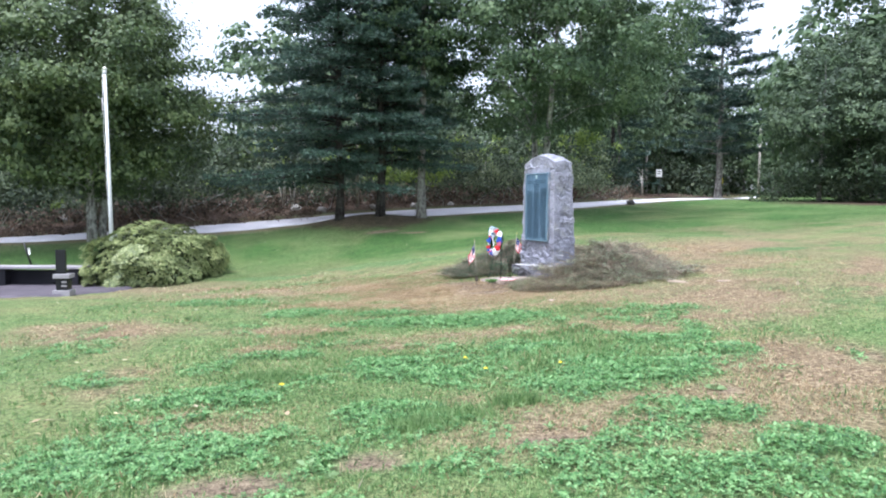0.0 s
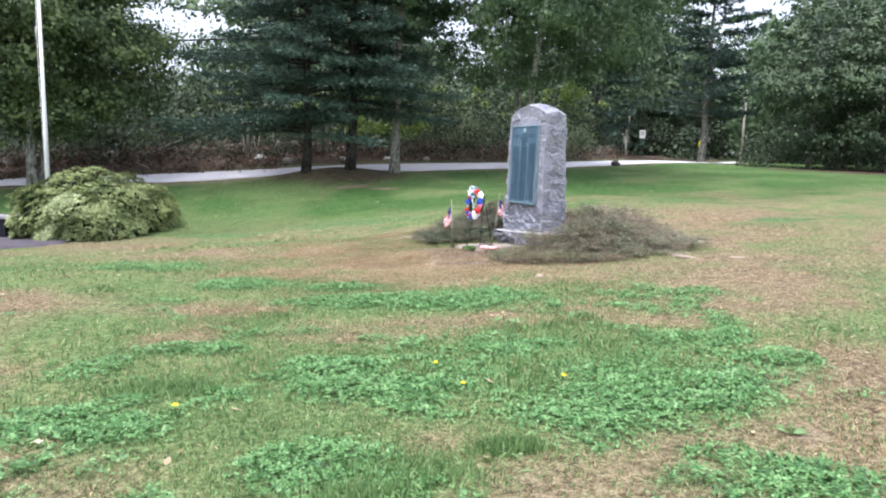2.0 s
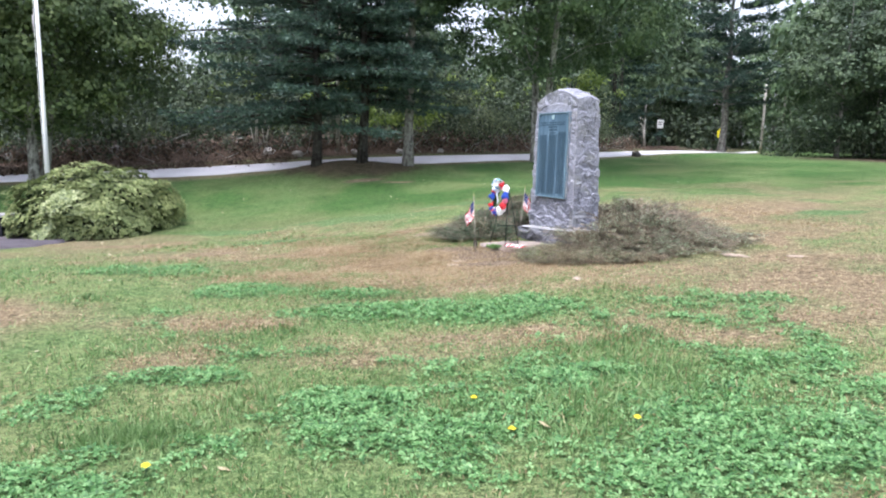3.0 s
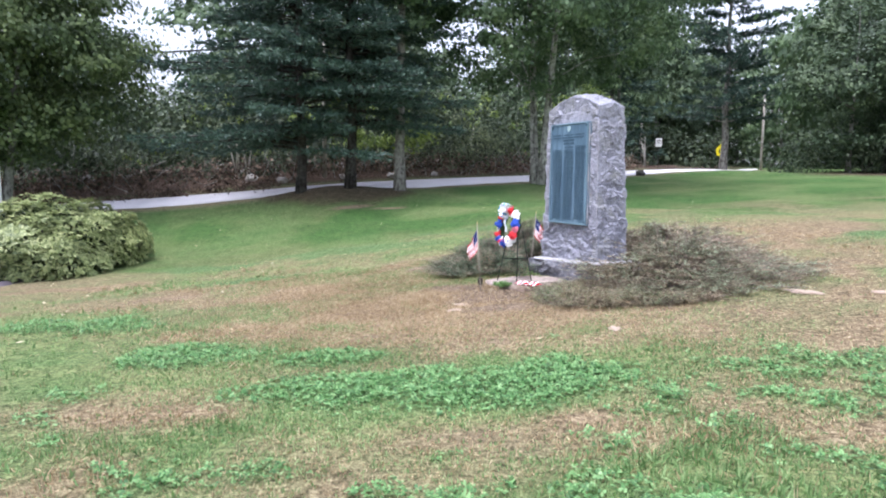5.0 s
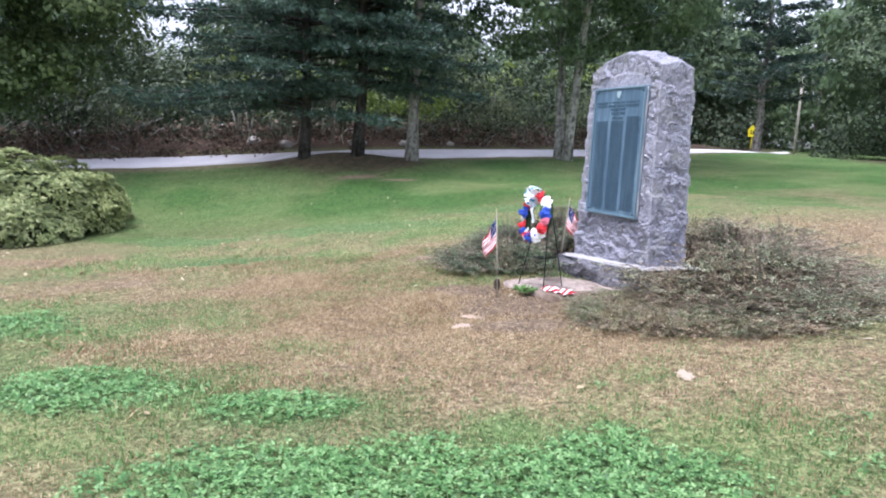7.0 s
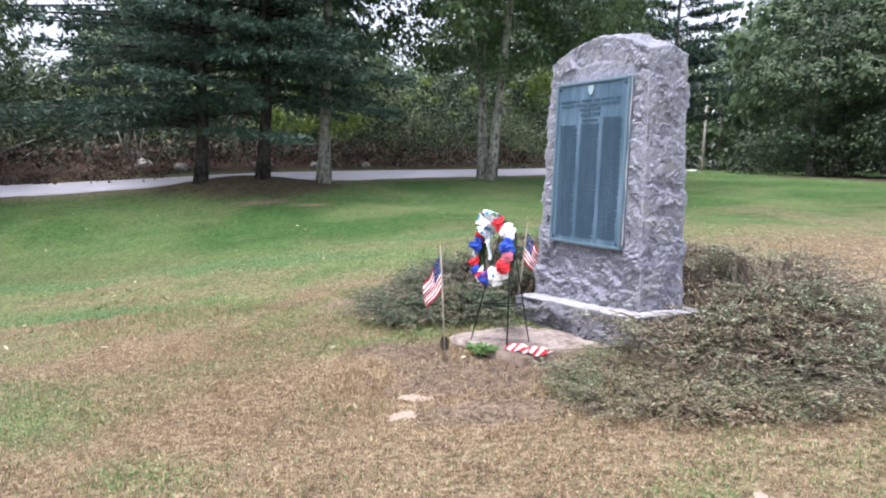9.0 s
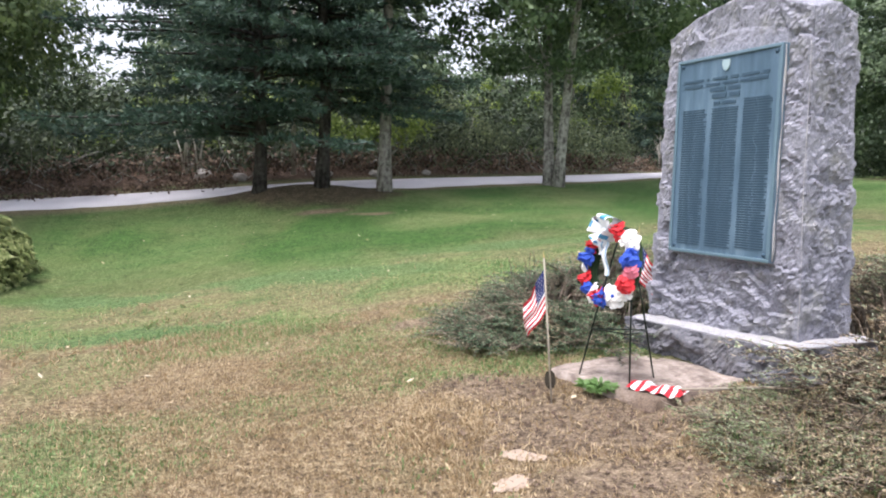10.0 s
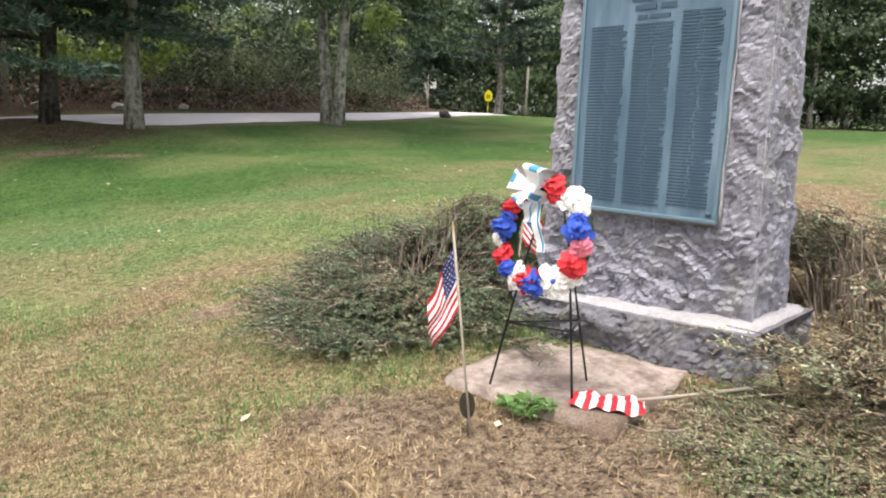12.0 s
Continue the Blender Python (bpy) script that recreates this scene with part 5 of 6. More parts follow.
def flag_cloth(hoist, fly, lay):
    """A striped cloth with a dark corner; lay(s, h) gives the place of a point s along the fly and h down the hoist. Returns cloth and stars."""
    nh, ns = 26, 30
    verts = np.array([lay(i / ns, j / nh) for j in range(nh + 1) for i in range(ns + 1)])
    idx = np.arange((nh + 1) * (ns + 1)).reshape(nh + 1, ns + 1)
    q = np.stack([idx[:-1, :-1], idx[:-1, 1:], idx[1:, 1:], idx[1:, :-1]], -1).reshape(-1, 4)
    me = smooth(mesh_of("cloth", verts, q))
    for m in (CLOTH_RED, CLOTH_WHITE, CLOTH_BLUE):
        me.materials.append(m)
    kinds = [2 if j < 14 and i < 12 else (j // 2) % 2 for j in range(nh) for i in range(ns)]
    me.polygons.foreach_set("material_index", kinds)
    sv, sf = [], []
    for a in range(6):
        for b in range(5):
            s, h = (0.6 + a) / 6.4 * 0.4, (0.6 + b) / 5.4 * 0.53
            p = np.array(lay(s, h))
            e1 = np.array(lay(s + 0.012, h)) - p
            e2 = np.array(lay(s, h + 0.018)) - p
            n = np.cross(e1, e2)
            n = n / (np.linalg.norm(n) + 1e-9) * 0.0015
            for sign in (1, -1):
                k = len(sv)
                sv += [p + e1 + n * sign, p + e2 + n * sign, p - e1 + n * sign, p - e2 + n * sign]
                sf.append((k, k + 1, k + 2, k + 3))
    stars = mesh_of("stars", sv, sf)
    stars.materials.append(CLOTH_WHITE)
    return me, stars


def stick_flag(x, y, tall, lean, turn, wide, drop, label, holder=False):
    z = up(x, y)
    ob = thing("stick_flag", pose(x, y, z, lean[0], lean[1], turn), label, "flag", "small flags at the memorial")
    bm = bmesh.new()
    tube(bm, [(0, 0, -0.1), (0, 0, tall)], 0.0055, 8)
    staff = part("staff", bm, STAFF_WOOD, ob)
    tip = bmesh.new()
    bmesh.ops.create_cone(tip, cap_ends=True, segments=8, radius1=0.008, radius2=0.001, depth=0.04, matrix=Matrix.Translation((0, 0, tall + 0.02)))
    part("spear_tip", tip, plain("dull_brass_tip", (0.45, 0.36, 0.15), 0.4, 0.7), staff)

    def lay(s, h):
        # the fly sinks down the staff and hangs in loose folds
        out = wide * s * (1 - 0.2 * s) + 0.016 * math.sin(7 * s + 3 * h) * s
        fold = (0.026 * math.sin(8 * s + 3 * h) + 0.010 * math.sin(14 * h + 4 * s)) * (0.2 + 0.8 * s)
        return (0.007 + out, fold, tall - 0.07 - 0.26 * h * (1 - 0.1 * s) - drop * s ** 0.85 - 0.02 * math.sin(5 * h) * s)

    cloth, stars = flag_cloth(0.25, 0.4, lay)
    c = part("cloth", cloth, None, ob, "limp striped cloth with a starred navy corner")
    part("stars", stars, None, c)
    if holder:
        disc = bmesh.new()
        bmesh.ops.create_cone(disc, cap_ends=True, segments=20, radius1=0.055, radius2=0.05, depth=0.012, matrix=Matrix.Translation((0, -0.014, 0.13)) @ pose(0, 0, 0, 90) @ Matrix.Diagonal((0.62, 1.05, 1, 1)))
        part("marker", disc, OLD_BRONZE, ob, "tarnished bronze grave marker")
        rod = bmesh.new()
        tube(rod, [(0, -0.014, -0.1), (0, -0.014, 0.1)], 0.006, 6)
        part("marker_stem", rod, OLD_BRONZE, ob)
    return ob


stick_flag(0.697, 13.337, 0.87, (9.5, 4.6), 172, 0.15, 0.21, "small limp striped flag on a leaning dowel by a bronze marker", True)
stick_flag(1.515, 14.515, 0.85, (-3, 4), -18, 0.19, 0.19, "small striped flag on a dowel beside the plinth")


def fallen_flag():
    a, b = Vector((1.19, 13.32, 0)), Vector((1.42, 13.14, 0))
    way = (b - a).normalized()
    ang = math.degrees(math.atan2(way.y, way.x))
    ob = thing("fallen_flag", pose(a.x, a.y, up(a.x, a.y) + 0.055, 0, 0, ang), "small striped flag fallen flat on the slab with its dowel", "flag", "small flags at the memorial")
    nl, nw = 44, 10
    verts, kinds = [], []
    for j in range(nw + 1):
        for i in range(nl + 1):
            s, w = i / nl, j / nw
            wide = 0.195 * (0.9 + 0.12 * s) * (1 + 0.1 * math.sin(9 * s))
            verts.append((s * 0.30 + 0.04 * (w - 0.5) * (1 - s), (w - 0.5) * wide, 0.018 + 0.035 * math.sin(math.pi * w) * (0.6 + 0.4 * math.sin(11 * s)) + 0.008 * math.sin(21 * s + 4 * w)))
    idx = np.arange((nw + 1) * (nl + 1)).reshape(nw + 1, nl + 1)
    q = np.stack([idx[:-1, :-1], idx[:-1, 1:], idx[1:, 1:], idx[1:, :-1]], -1).reshape(-1, 4)
    me = smooth(mesh_of("cloth", verts, q))
    me.materials.append(CLOTH_RED)
    me.materials.append(CLOTH_WHITE)
    me.polygons.foreach_set("material_index", [((i + j // 4) // 4) % 2 for j in range(nw) for i in range(nl)])
    part("cloth", me, None, ob, "crumpled red and white striped cloth")
    bm = bmesh.new()
    tube(bm, [(0.24, 0.02, 0.03), (0.52, 0.1, 0.07), (0.82, 0.184, 0.12)], [0.008, 0.0085, 0.009], 8)
    part("staff", bm, STAFF_WOOD, ob)


fallen_flag()

RED_SILK = plain("red_silk_petal", (0.72, 0.04, 0.05), 0.7, vary=0.15, scale=80)
WHITE_SILK = plain("white_silk_petal", (0.82, 0.80, 0.77), 0.7, vary=0.06, scale=80)
BLUE_SILK = plain("royal_blue_silk_petal", (0.045, 0.11, 0.56), 0.7, vary=0.2, scale=80)
PINK_SILK = plain("pink_silk_petal", (0.72, 0.2, 0.27), 0.7, vary=0.25, scale=80)


def ruffle(rng, r, petals, layers, open_up):
    """A silk flower facing -y: layered cupped petals."""
    bm = bmesh.new()
    for k in range(layers):
        n = max(4, petals - k)
        for j in range(n):
            a = (j + 0.5 * k + rng.uniform(-0.15, 0.15)) * math.tau / n
            L = r * (1 - 0.2 * k) * rng.uniform(0.85, 1.15)
            lift = (0.10 + open_up * (k + 0.4)) * r * rng.uniform(0.8, 1.2)
            w = L * 0.62
            c, s = math.cos(a), math.sin(a)

            def at(u, v, d):
                return (c * u - s * v, -d, s * u + c * v)

            root = bm.verts.new(at(0.05 * L, 0, 0.2 * r + 0.12 * r * k))
            l1, r1 = bm.verts.new(at(0.55 * L, w * 0.55, lift + 0.12 * r)), bm.verts.new(at(0.55 * L, -w * 0.55, lift + 0.1 * r))
            mid = bm.verts.new(at(0.6 * L, 0, lift - 0.04 * r))
            l2, r2 = bm.verts.new(at(0.95 * L, w * 0.4, lift * 0.6 + rng.uniform(-0.1, 0.15) * r)), bm.verts.new(at(0.95 * L, -w * 0.4, lift * 0.6 + rng.uniform(-0.1, 0.15) * r))
            tip = bm.verts.new(at(L, 0, lift * 0.55))
            for f in ((root, l1, mid), (root, mid, r1), (mid, l1, l2, tip), (mid, tip, r2, r1)):
                bm.faces.new(f).smooth = True
    core = bmesh.ops.create_icosphere(bm, subdivisions=1, radius=r * 0.3, matrix=Matrix.Translation((0, -0.16 * r, 0)))
    return bm


def build_easel_and_wreath():
    rng = random.Random(17)
    feet = {"L": Vector((0.931, 13.665, 0.02)), "R": Vector((1.146, 13.264, 0.06)), "B": Vector((1.384, 13.495, 0.06))}
    top = Vector((1.165, 13.525, 0.99))
    ob = thing("wire_easel", pose(0, 0, 0), "thin dark wire tripod easel standing on the slab", "easel")
    lead = {}
    for k, v in feet.items():
        bm = bmesh.new()
        head = top + (Vector((-0.02, 0.05, 0)) if k == "L" else Vector((0.02, -0.05, 0)) if k == "R" else Vector((0.03, 0.02, -0.02)))
        lead[k] = head
        tube(bm, [v - Vector((0, 0, 0.04)), v.lerp(head, 0.5), head], 0.0055, 7)
        part("leg", bm, IRON, ob)
    for k, t in (("LR", 0.34), ("RB", 0.34), ("LB", 0.34), ("LR", 0.55)):
        bm = bmesh.new()
        tube(bm, [feet[k[0]].lerp(lead[k[0]], t), feet[k[1]].lerp(lead[k[1]], t)], 0.0045, 7)
        part("crossbar", bm, IRON, ob)
    hook = bmesh.new()
    tube(hook, [feet["L"].lerp(lead["L"], 0.55) + Vector((0, 0, 0)), feet["L"].lerp(lead["L"], 0.55) + Vector((-0.05, -0.02, -0.01)), feet["L"].lerp(lead["L"], 0.55) + Vector((-0.06, -0.025, 0.03))], 0.004, 6)
    part("hook", hook, IRON, ob)

    m = pose(1.076, 13.452, 0.772, 0, 0, -67.33) @ pose(0, 0, 0, -12) @ Matrix.Scale(1.06, 4)
    wreath = thing("memorial_wreath", m, "oval wreath of red, white and blue silk flowers with a bow", "wreath")
    ring = bmesh.new()
    R = 0.185
    n, k = 40, 10
    grid = [[ring.verts.new(((R + 0.032 * math.cos(b)) * math.cos(a), 0.03 * math.sin(b), 1.1 * (R + 0.032 * math.cos(b)) * math.sin(a))) for b in np.linspace(0, math.tau, k, endpoint=False)] for a in np.linspace(0, math.tau, n, endpoint=False)]
    for i in range(n):
        for j in range(k):
            ring.faces.new((grid[i][j], grid[(i + 1) % n][j], grid[(i + 1) % n][(j + 1) % k], grid[i][(j + 1) % k]))
    part("ring", ring, plain("dark_green_moss", (0.03, 0.06, 0.025), 0.95, vary=0.4, scale=120, bump=0.8), wreath, "dark green padded ring")
    ROUND = ((76, "R", 0.055), (52, "W", 0.06), (38, "W", 0.045), (13, "B", 0.058), (-3, "P", 0.045), (-26, "R", 0.058), (-56, "W", 0.068), (-36, "W", 0.05), (-83, "B", 0.055), (-95, "R", 0.06), (-115, "W", 0.058), (-133, "B", 0.045), (-149, "R", 0.058), (-172, "W", 0.035), (174, "B", 0.058), (160, "B", 0.038), (150, "R", 0.05), (138, "P", 0.04), (28, "B", 0.04))
    silk = {"R": RED_SILK, "W": WHITE_SILK, "B": BLUE_SILK, "P": PINK_SILK}
    word = {"R": "red", "W": "white", "B": "royal blue", "P": "pink"}
    for a, c, r in ROUND:
        t = radians(a)
        rad = R + rng.uniform(-0.012, 0.012) + (0.03 if a in (-3, -36, -172) else 0)
        out = pose(rad * math.cos(t), -0.03 - rng.uniform(0, 0.015), 1.1 * rad * math.sin(t), 18 * math.sin(t) + rng.uniform(-12, 12), rng.uniform(0, 360), -22 * -math.cos(t) + rng.uniform(-12, 12))
        f = part("flower", ruffle(rng, r * 1.1, 8, 4 if c in "RBP" else 3, 0.28 if c in "RB" else 0.16), silk[c], wreath, word[c] + " silk flower", out)
        if c == "W" and r > 0.065:
            dot = bmesh.new()
            bmesh.ops.create_icosphere(dot, subdivisions=2, radius=0.012, matrix=Matrix.Translation((0, -0.032, 0)))
            part("flower_centre", dot, BLUE_SILK, f)
    # bow: loops and tails of white ribbon edged with pale blue
    RIBBON = plain("white_ribbon", (0.80, 0.82, 0.83), 0.5, vary=0.06, scale=60)
    EDGE = plain("pale_blue_ribbon_edge", (0.07, 0.30, 0.52), 0.5, vary=0.1, scale=60)
    for a, L, w in ((160, 0.10, 0.10), (80, 0.095, 0.11), (235, 0.085, 0.07), (320, 0.05, 0.06)):
        t = radians(a)
        c, s = math.cos(t), math.sin(t)
        verts, kinds = [], []
        rows, cols = 6, 14
        for j in range(rows + 1):
            v = (j / rows - 0.5) * w
            for i in range(cols + 1):
                u = i / cols
                along = L * math.sin(math.pi * u) ** 0.8
                puff = 0.055 * math.sin(math.tau * u) * (0.7 + 0.6 * math.sin(math.pi * u))
                narrow = 0.35 + 0.65 * math.sin(math.pi * u)
                verts.append((c * along - s * v * narrow, -0.09 - puff, s * along + c * v * narrow))
        idx = np.arange((rows + 1) * (cols + 1)).reshape(rows + 1, cols + 1)
        q = np.stack([idx[:-1, :-1], idx[:-1, 1:], idx[1:, 1:], idx[1:, :-1]], -1).reshape(-1, 4)
        me = smooth(mesh_of("bow_loop", verts, q))
        me.materials.append(RIBBON)
        me.materials.append(EDGE)
        me.polygons.foreach_set("material_index", [1 if j in (1, 2, 3) and 2 < i < 7 else 0 for j in range(rows) for i in range(cols)])
        part("bow_loop", me, None, wreath, "white ribbon loop with a blue stripe", pose(-0.045, 0.01, 0.185))
    for dx, L in ((0.05, 0.24), (-0.01, 0.13)):
        bm = bmesh.new()
        prev = None
        for i in range(13):
            u = i / 12
            p = Vector((-0.045 + dx * u * 1.6, -0.075 + 0.012 * math.sin(9 * u), 0.18 - L * u))
            pair = [bm.verts.new(p + Vector((-0.022, 0.004 * math.sin(7 * u), 0))), bm.verts.new(p + Vector((0.022, -0.004, 0)))]
            if prev:
                bm.faces.new((prev[0], prev[1], pair[1], pair[0])).smooth = True
            prev = pair
        part("bow_tail", bm, RIBBON, wreath)
        stripe = bmesh.new()
        prev = None
        for i in range(13):
            u = i / 12
            p = Vector((-0.045 + dx * u * 1.6, -0.078 + 0.012 * math.sin(9 * u), 0.18 - L * u))
            pair = [stripe.verts.new(p + Vector((0.008, -0.002, 0))), stripe.verts.new(p + Vector((0.020, -0.006, 0)))]
            if prev:
                stripe.faces.new((prev[0], prev[1], pair[1], pair[0])).smooth = True
            prev = pair
        part("bow_tail_edge", stripe, EDGE, wreath, "blue edge of the ribbon")
    knot = bmesh.new()
    bmesh.ops.create_icosphere(knot, subdivisions=2, radius=0.022, matrix=Matrix.Translation((-0.045, -0.09, 0.185)) @ Matrix.Diagonal((1, 0.8, 1.2, 1)))
    part("bow_knot", knot, RIBBON, wreath)


build_easel_and_wreath()

# ---- stones in the grass ----
PALE_STONE = plain("pale_field_stone", (0.47, 0.37, 0.285), 0.95, vary=0.35, scale=40, bump=0.3)
for k, (x, y, s) in enumerate(((0.42, 12.62, 0.22), (0.32, 12.32, 0.24), (1.76, 10.92, 0.2), (4.05, 11.75, 0.4), (4.72, 11.5, 0.26))):
    flat = boulder(x, y, s, 50 + k, PALE_STONE, "flat pale stone lying flush in the worn grass", 0.45, 0.09, "flat_stone", "flat stones in the lawn")
    flat.matrix_basis.translation.z = up(x, y) + 0.03 * float(patchy(x, y, 0.45, 5, 3) - 0.5) + 0.05 * float(patchy(x, y, 1.6, 6, 2) - 0.5) + 0.003


# ---- the paved corner with dark stones ----
def build_patio():
    s = Nodes("dark_paving", 0.85, specular=0.3)
    fine, mid = s.noise(90, 4, 0.7), s.noise(2.2, 4)
    s.bump(fine, 0.4, 0.005)
    mat = s.done(s.ramp(s.maths("ADD", s.maths("MULTIPLY", fine, 0.4), s.maths("MULTIPLY", mid, 0.6)), (0.3, (0.05, 0.042, 0.05)), (0.7, (0.125, 0.108, 0.125))))
    xs, ys = np.linspace(-16, -8.3, 40), np.linspace(15.1, 19.9, 26)
    X, Y = np.meshgrid(xs, ys)
    Y = Y + 0.12 * (patchy(X, Y, 0.8, 71) - 0.5)
    Z = height(X, Y) + 0.045
    Z[0, :] -= 0.1
    Z[-1, :] -= 0.1
    Z[:, 0] -= 0.1
    Z[:, -1] -= 0.1
    idx = np.arange(X.size).reshape(X.shape)
    q = np.stack([idx[:-1, :-1], idx[:-1, 1:], idx[1:, 1:], idx[1:, :-1]], -1).reshape(-1, 4)
    me = mesh_of("pavement", np.stack([X, Y, Z], -1).reshape(-1, 3), q)
    me.materials.append(mat)
    tagged(new("pavement", me), "dark grey-violet paved corner beside the bush", "pavement", kind="structure")

    def z(x, y):
        return up(x, y) + 0.045

    ped = thing("memorial_pedestal", pose(-8.5, 15.55, z(-8.5, 15.55), 0, 0, 8) @ Matrix.Diagonal((0.6, 0.75, 0.86, 1)), "black stone tablet on a grey-capped pedestal", "memorial")
    part("base", box(bmesh.new(), -0.30, 0.30, -0.24, 0.24, -0.05, 0.11, 0.012), GREY_STONE, ped, "grey granite base")
    shaft = part("shaft", box(bmesh.new(), -0.21, 0.21, -0.16, 0.16, 0.11, 0.42, 0.008), BLACK_STONE, ped, "black polished shaft")
    for z0 in (0.20, 0.30):
        part("lettering", box(bmesh.new(), -0.02, 0.17, -0.166, -0.1605, z0, z0 + 0.045), GREY_STONE, shaft)
    part("cap", box(bmesh.new(), -0.29, 0.29, -0.22, 0.22, 0.42, 0.53, 0.012), GREY_STONE, ped, "grey granite cap")
    part("tablet", box(bmesh.new(), -0.26, 0.09, -0.06, 0.06, 0.53, 1.16, 0.015), BLACK_STONE, ped, "upright black polished tablet")

    bench = thing("stone_bench", pose(-11.2, 19.3, z(-11.2, 19.3), 0, 0, 4), "low black stone bench with a grey seat on dark paving", "bench")
    part("seat", box(bmesh.new(), -1.35, 1.35, -0.24, 0.24, 0.46, 0.53, 0.012), GREY_STONE, bench, "thin grey granite seat")
    part("support", box(bmesh.new(), -1.1, -0.85, -0.2, 0.2, -0.05, 0.46, 0.008), BLACK_STONE, bench)
    part("support", box(bmesh.new(), 0.85, 1.1, -0.2, 0.2, -0.05, 0.46, 0.008), BLACK_STONE, bench)
    part("back_panel", box(bmesh.new(), -0.85, 0.85, 0.1, 0.18, -0.05, 0.40, 0.006), BLACK_STONE, bench)
    block = thing("black_stone_block", pose(-12.1, 18.0, z(-12.1, 18.0), 0, 0, 10), "squat black stone block on the dark paving", "stone")
    part("body", box(bmesh.new(), -0.35, 0.35, -0.25, 0.25, -0.05, 0.5, 0.02), BLACK_STONE, block)

    vase = thing("flower_vase", pose(-11.25, 17.2, z(-11.25, 17.2)), "small dark vase holding white silk flowers", "vase")
    body = bmesh.new()
    tube(body, [(0, 0, 0), (0, 0, 0.05), (0, 0, 0.14), (0, 0, 0.2)], [0.07, 0.09, 0.075, 0.09], 14)
    part("body", body, BLACK_STONE, vase)
    rng = random.Random(2)
    for k in range(6):
        a = k * 1.05
        part("flower", ruffle(rng, 0.075, 7, 3, 0.2), WHITE_SILK, vase, "", pose(0.06 * math.cos(a), 0.06 * math.sin(a), 0.27 + 0.07 * (k % 4), 25 * math.sin(a), 0, 60 * k))
    stake = thing("marker_stake", pose(-13.4, 22.6, up(-13.4, 22.6), 6, -14, 0), "leaning dark stake with a scrap of white cloth", "stake")
    bm = bmesh.new()
    tube(bm, [(0, 0, -0.1), (0, 0, 0.8)], 0.03, 8)
    part("shaft", bm, STEEL_DARK, stake)
    rag = bmesh.new()
    bmesh.ops.create_grid(rag, x_segments=5, y_segments=8, size=0.5, matrix=Matrix.Translation((0.09, -0.03, 0.5)) @ pose(0, 0, 0, 90) @ Matrix.Diagonal((0.07, 0.22, 1, 1)))
    for v in rag.verts:
        v.co.y += 0.03 * math.sin(v.co.z * 14)
    part("cloth", rag, CLOTH_WHITE, stake)


build_patio()


# ---- grass ----
GRASS_GREEN = leaf_material("green_grass_blade", (0.045, 0.095, 0.03), (0.175, 0.295, 0.10), (0.43, 0.55, 0.26), 0.3, 0.6)
GRASS_DRY = leaf_material("dry_grass_blade", (0.13, 0.085, 0.045), (0.41, 0.30, 0.165), (0.82, 0.68, 0.45), 0.2, 0.8)
CLOVER_LEAF = leaf_material("clover_leaf", (0.045, 0.115, 0.04), (0.13, 0.285, 0.088), (0.32, 0.50, 0.215), 0.3, 0.5, 0.5, 5.0, 0.3)


def sown(rng, n, x0, x1, y0, y1):
    x, y = rng.uniform(x0, x1, n), rng.uniform(y0, y1, n)
    q = (from_lane(x, y) < -LANE_HALF - 0.1)
    q &= ~((x > -16) & (x < -8.3) & (y > 15.1) & (y < 19.9))
    m = np.array(MON.inverted())
    u, v = m[0, 0] * x + m[0, 1] * y + m[0, 3], m[1, 0] * x + m[1, 1] * y + m[1, 3]
    q &= ~((u > -0.72) & (u < 0.83) & (v > -0.2) & (v < 0.68)) & ~((abs(u - 0.03) < 0.42) & (v > -0.98) & (v < -0.1))
    return x[q], y[q]


def surface(x, y):
    return height(x, y) + 0.03 * (patchy(x, y, 0.45, 5, 3) - 0.5) + 0.05 * (patchy(x, y, 1.6, 6, 2) - 0.5)


def blades(name, rng, x, y, tall, wide, lean, material, label, arch=0.12):
    n = len(x)
    a = rng.uniform(0, math.tau, n)
    s = np.stack([np.cos(a), np.sin(a), 0 * a], -1) * (wide * rng.uniform(0.6, 1.3, n))[:, None] / 2
    b = rng.uniform(0, math.tau, n)
    L = tall * rng.uniform(0.45, 1.35, n)
    tilt = np.abs(rng.normal(0, lean, n)).clip(0, 1.45)
    tip = np.stack([np.cos(b) * np.sin(tilt), np.sin(b) * np.sin(tilt), np.cos(tilt)], -1) * L[:, None]
    root = np.stack([x, y, surface(x, y) - 0.006], -1)
    mid = root + tip * 0.55 + np.array([0, 0, 1]) * (arch * L)[:, None]
    v = np.stack([root - s, root + s, root + tip, mid - s * 0.9], 1).reshape(-1, 3)
    me = mesh_of(name, v, np.arange(n * 4).reshape(-1, 4))
    me.materials.append(material)
    return tagged(new(name, me), label, "grass", kind="stuff")


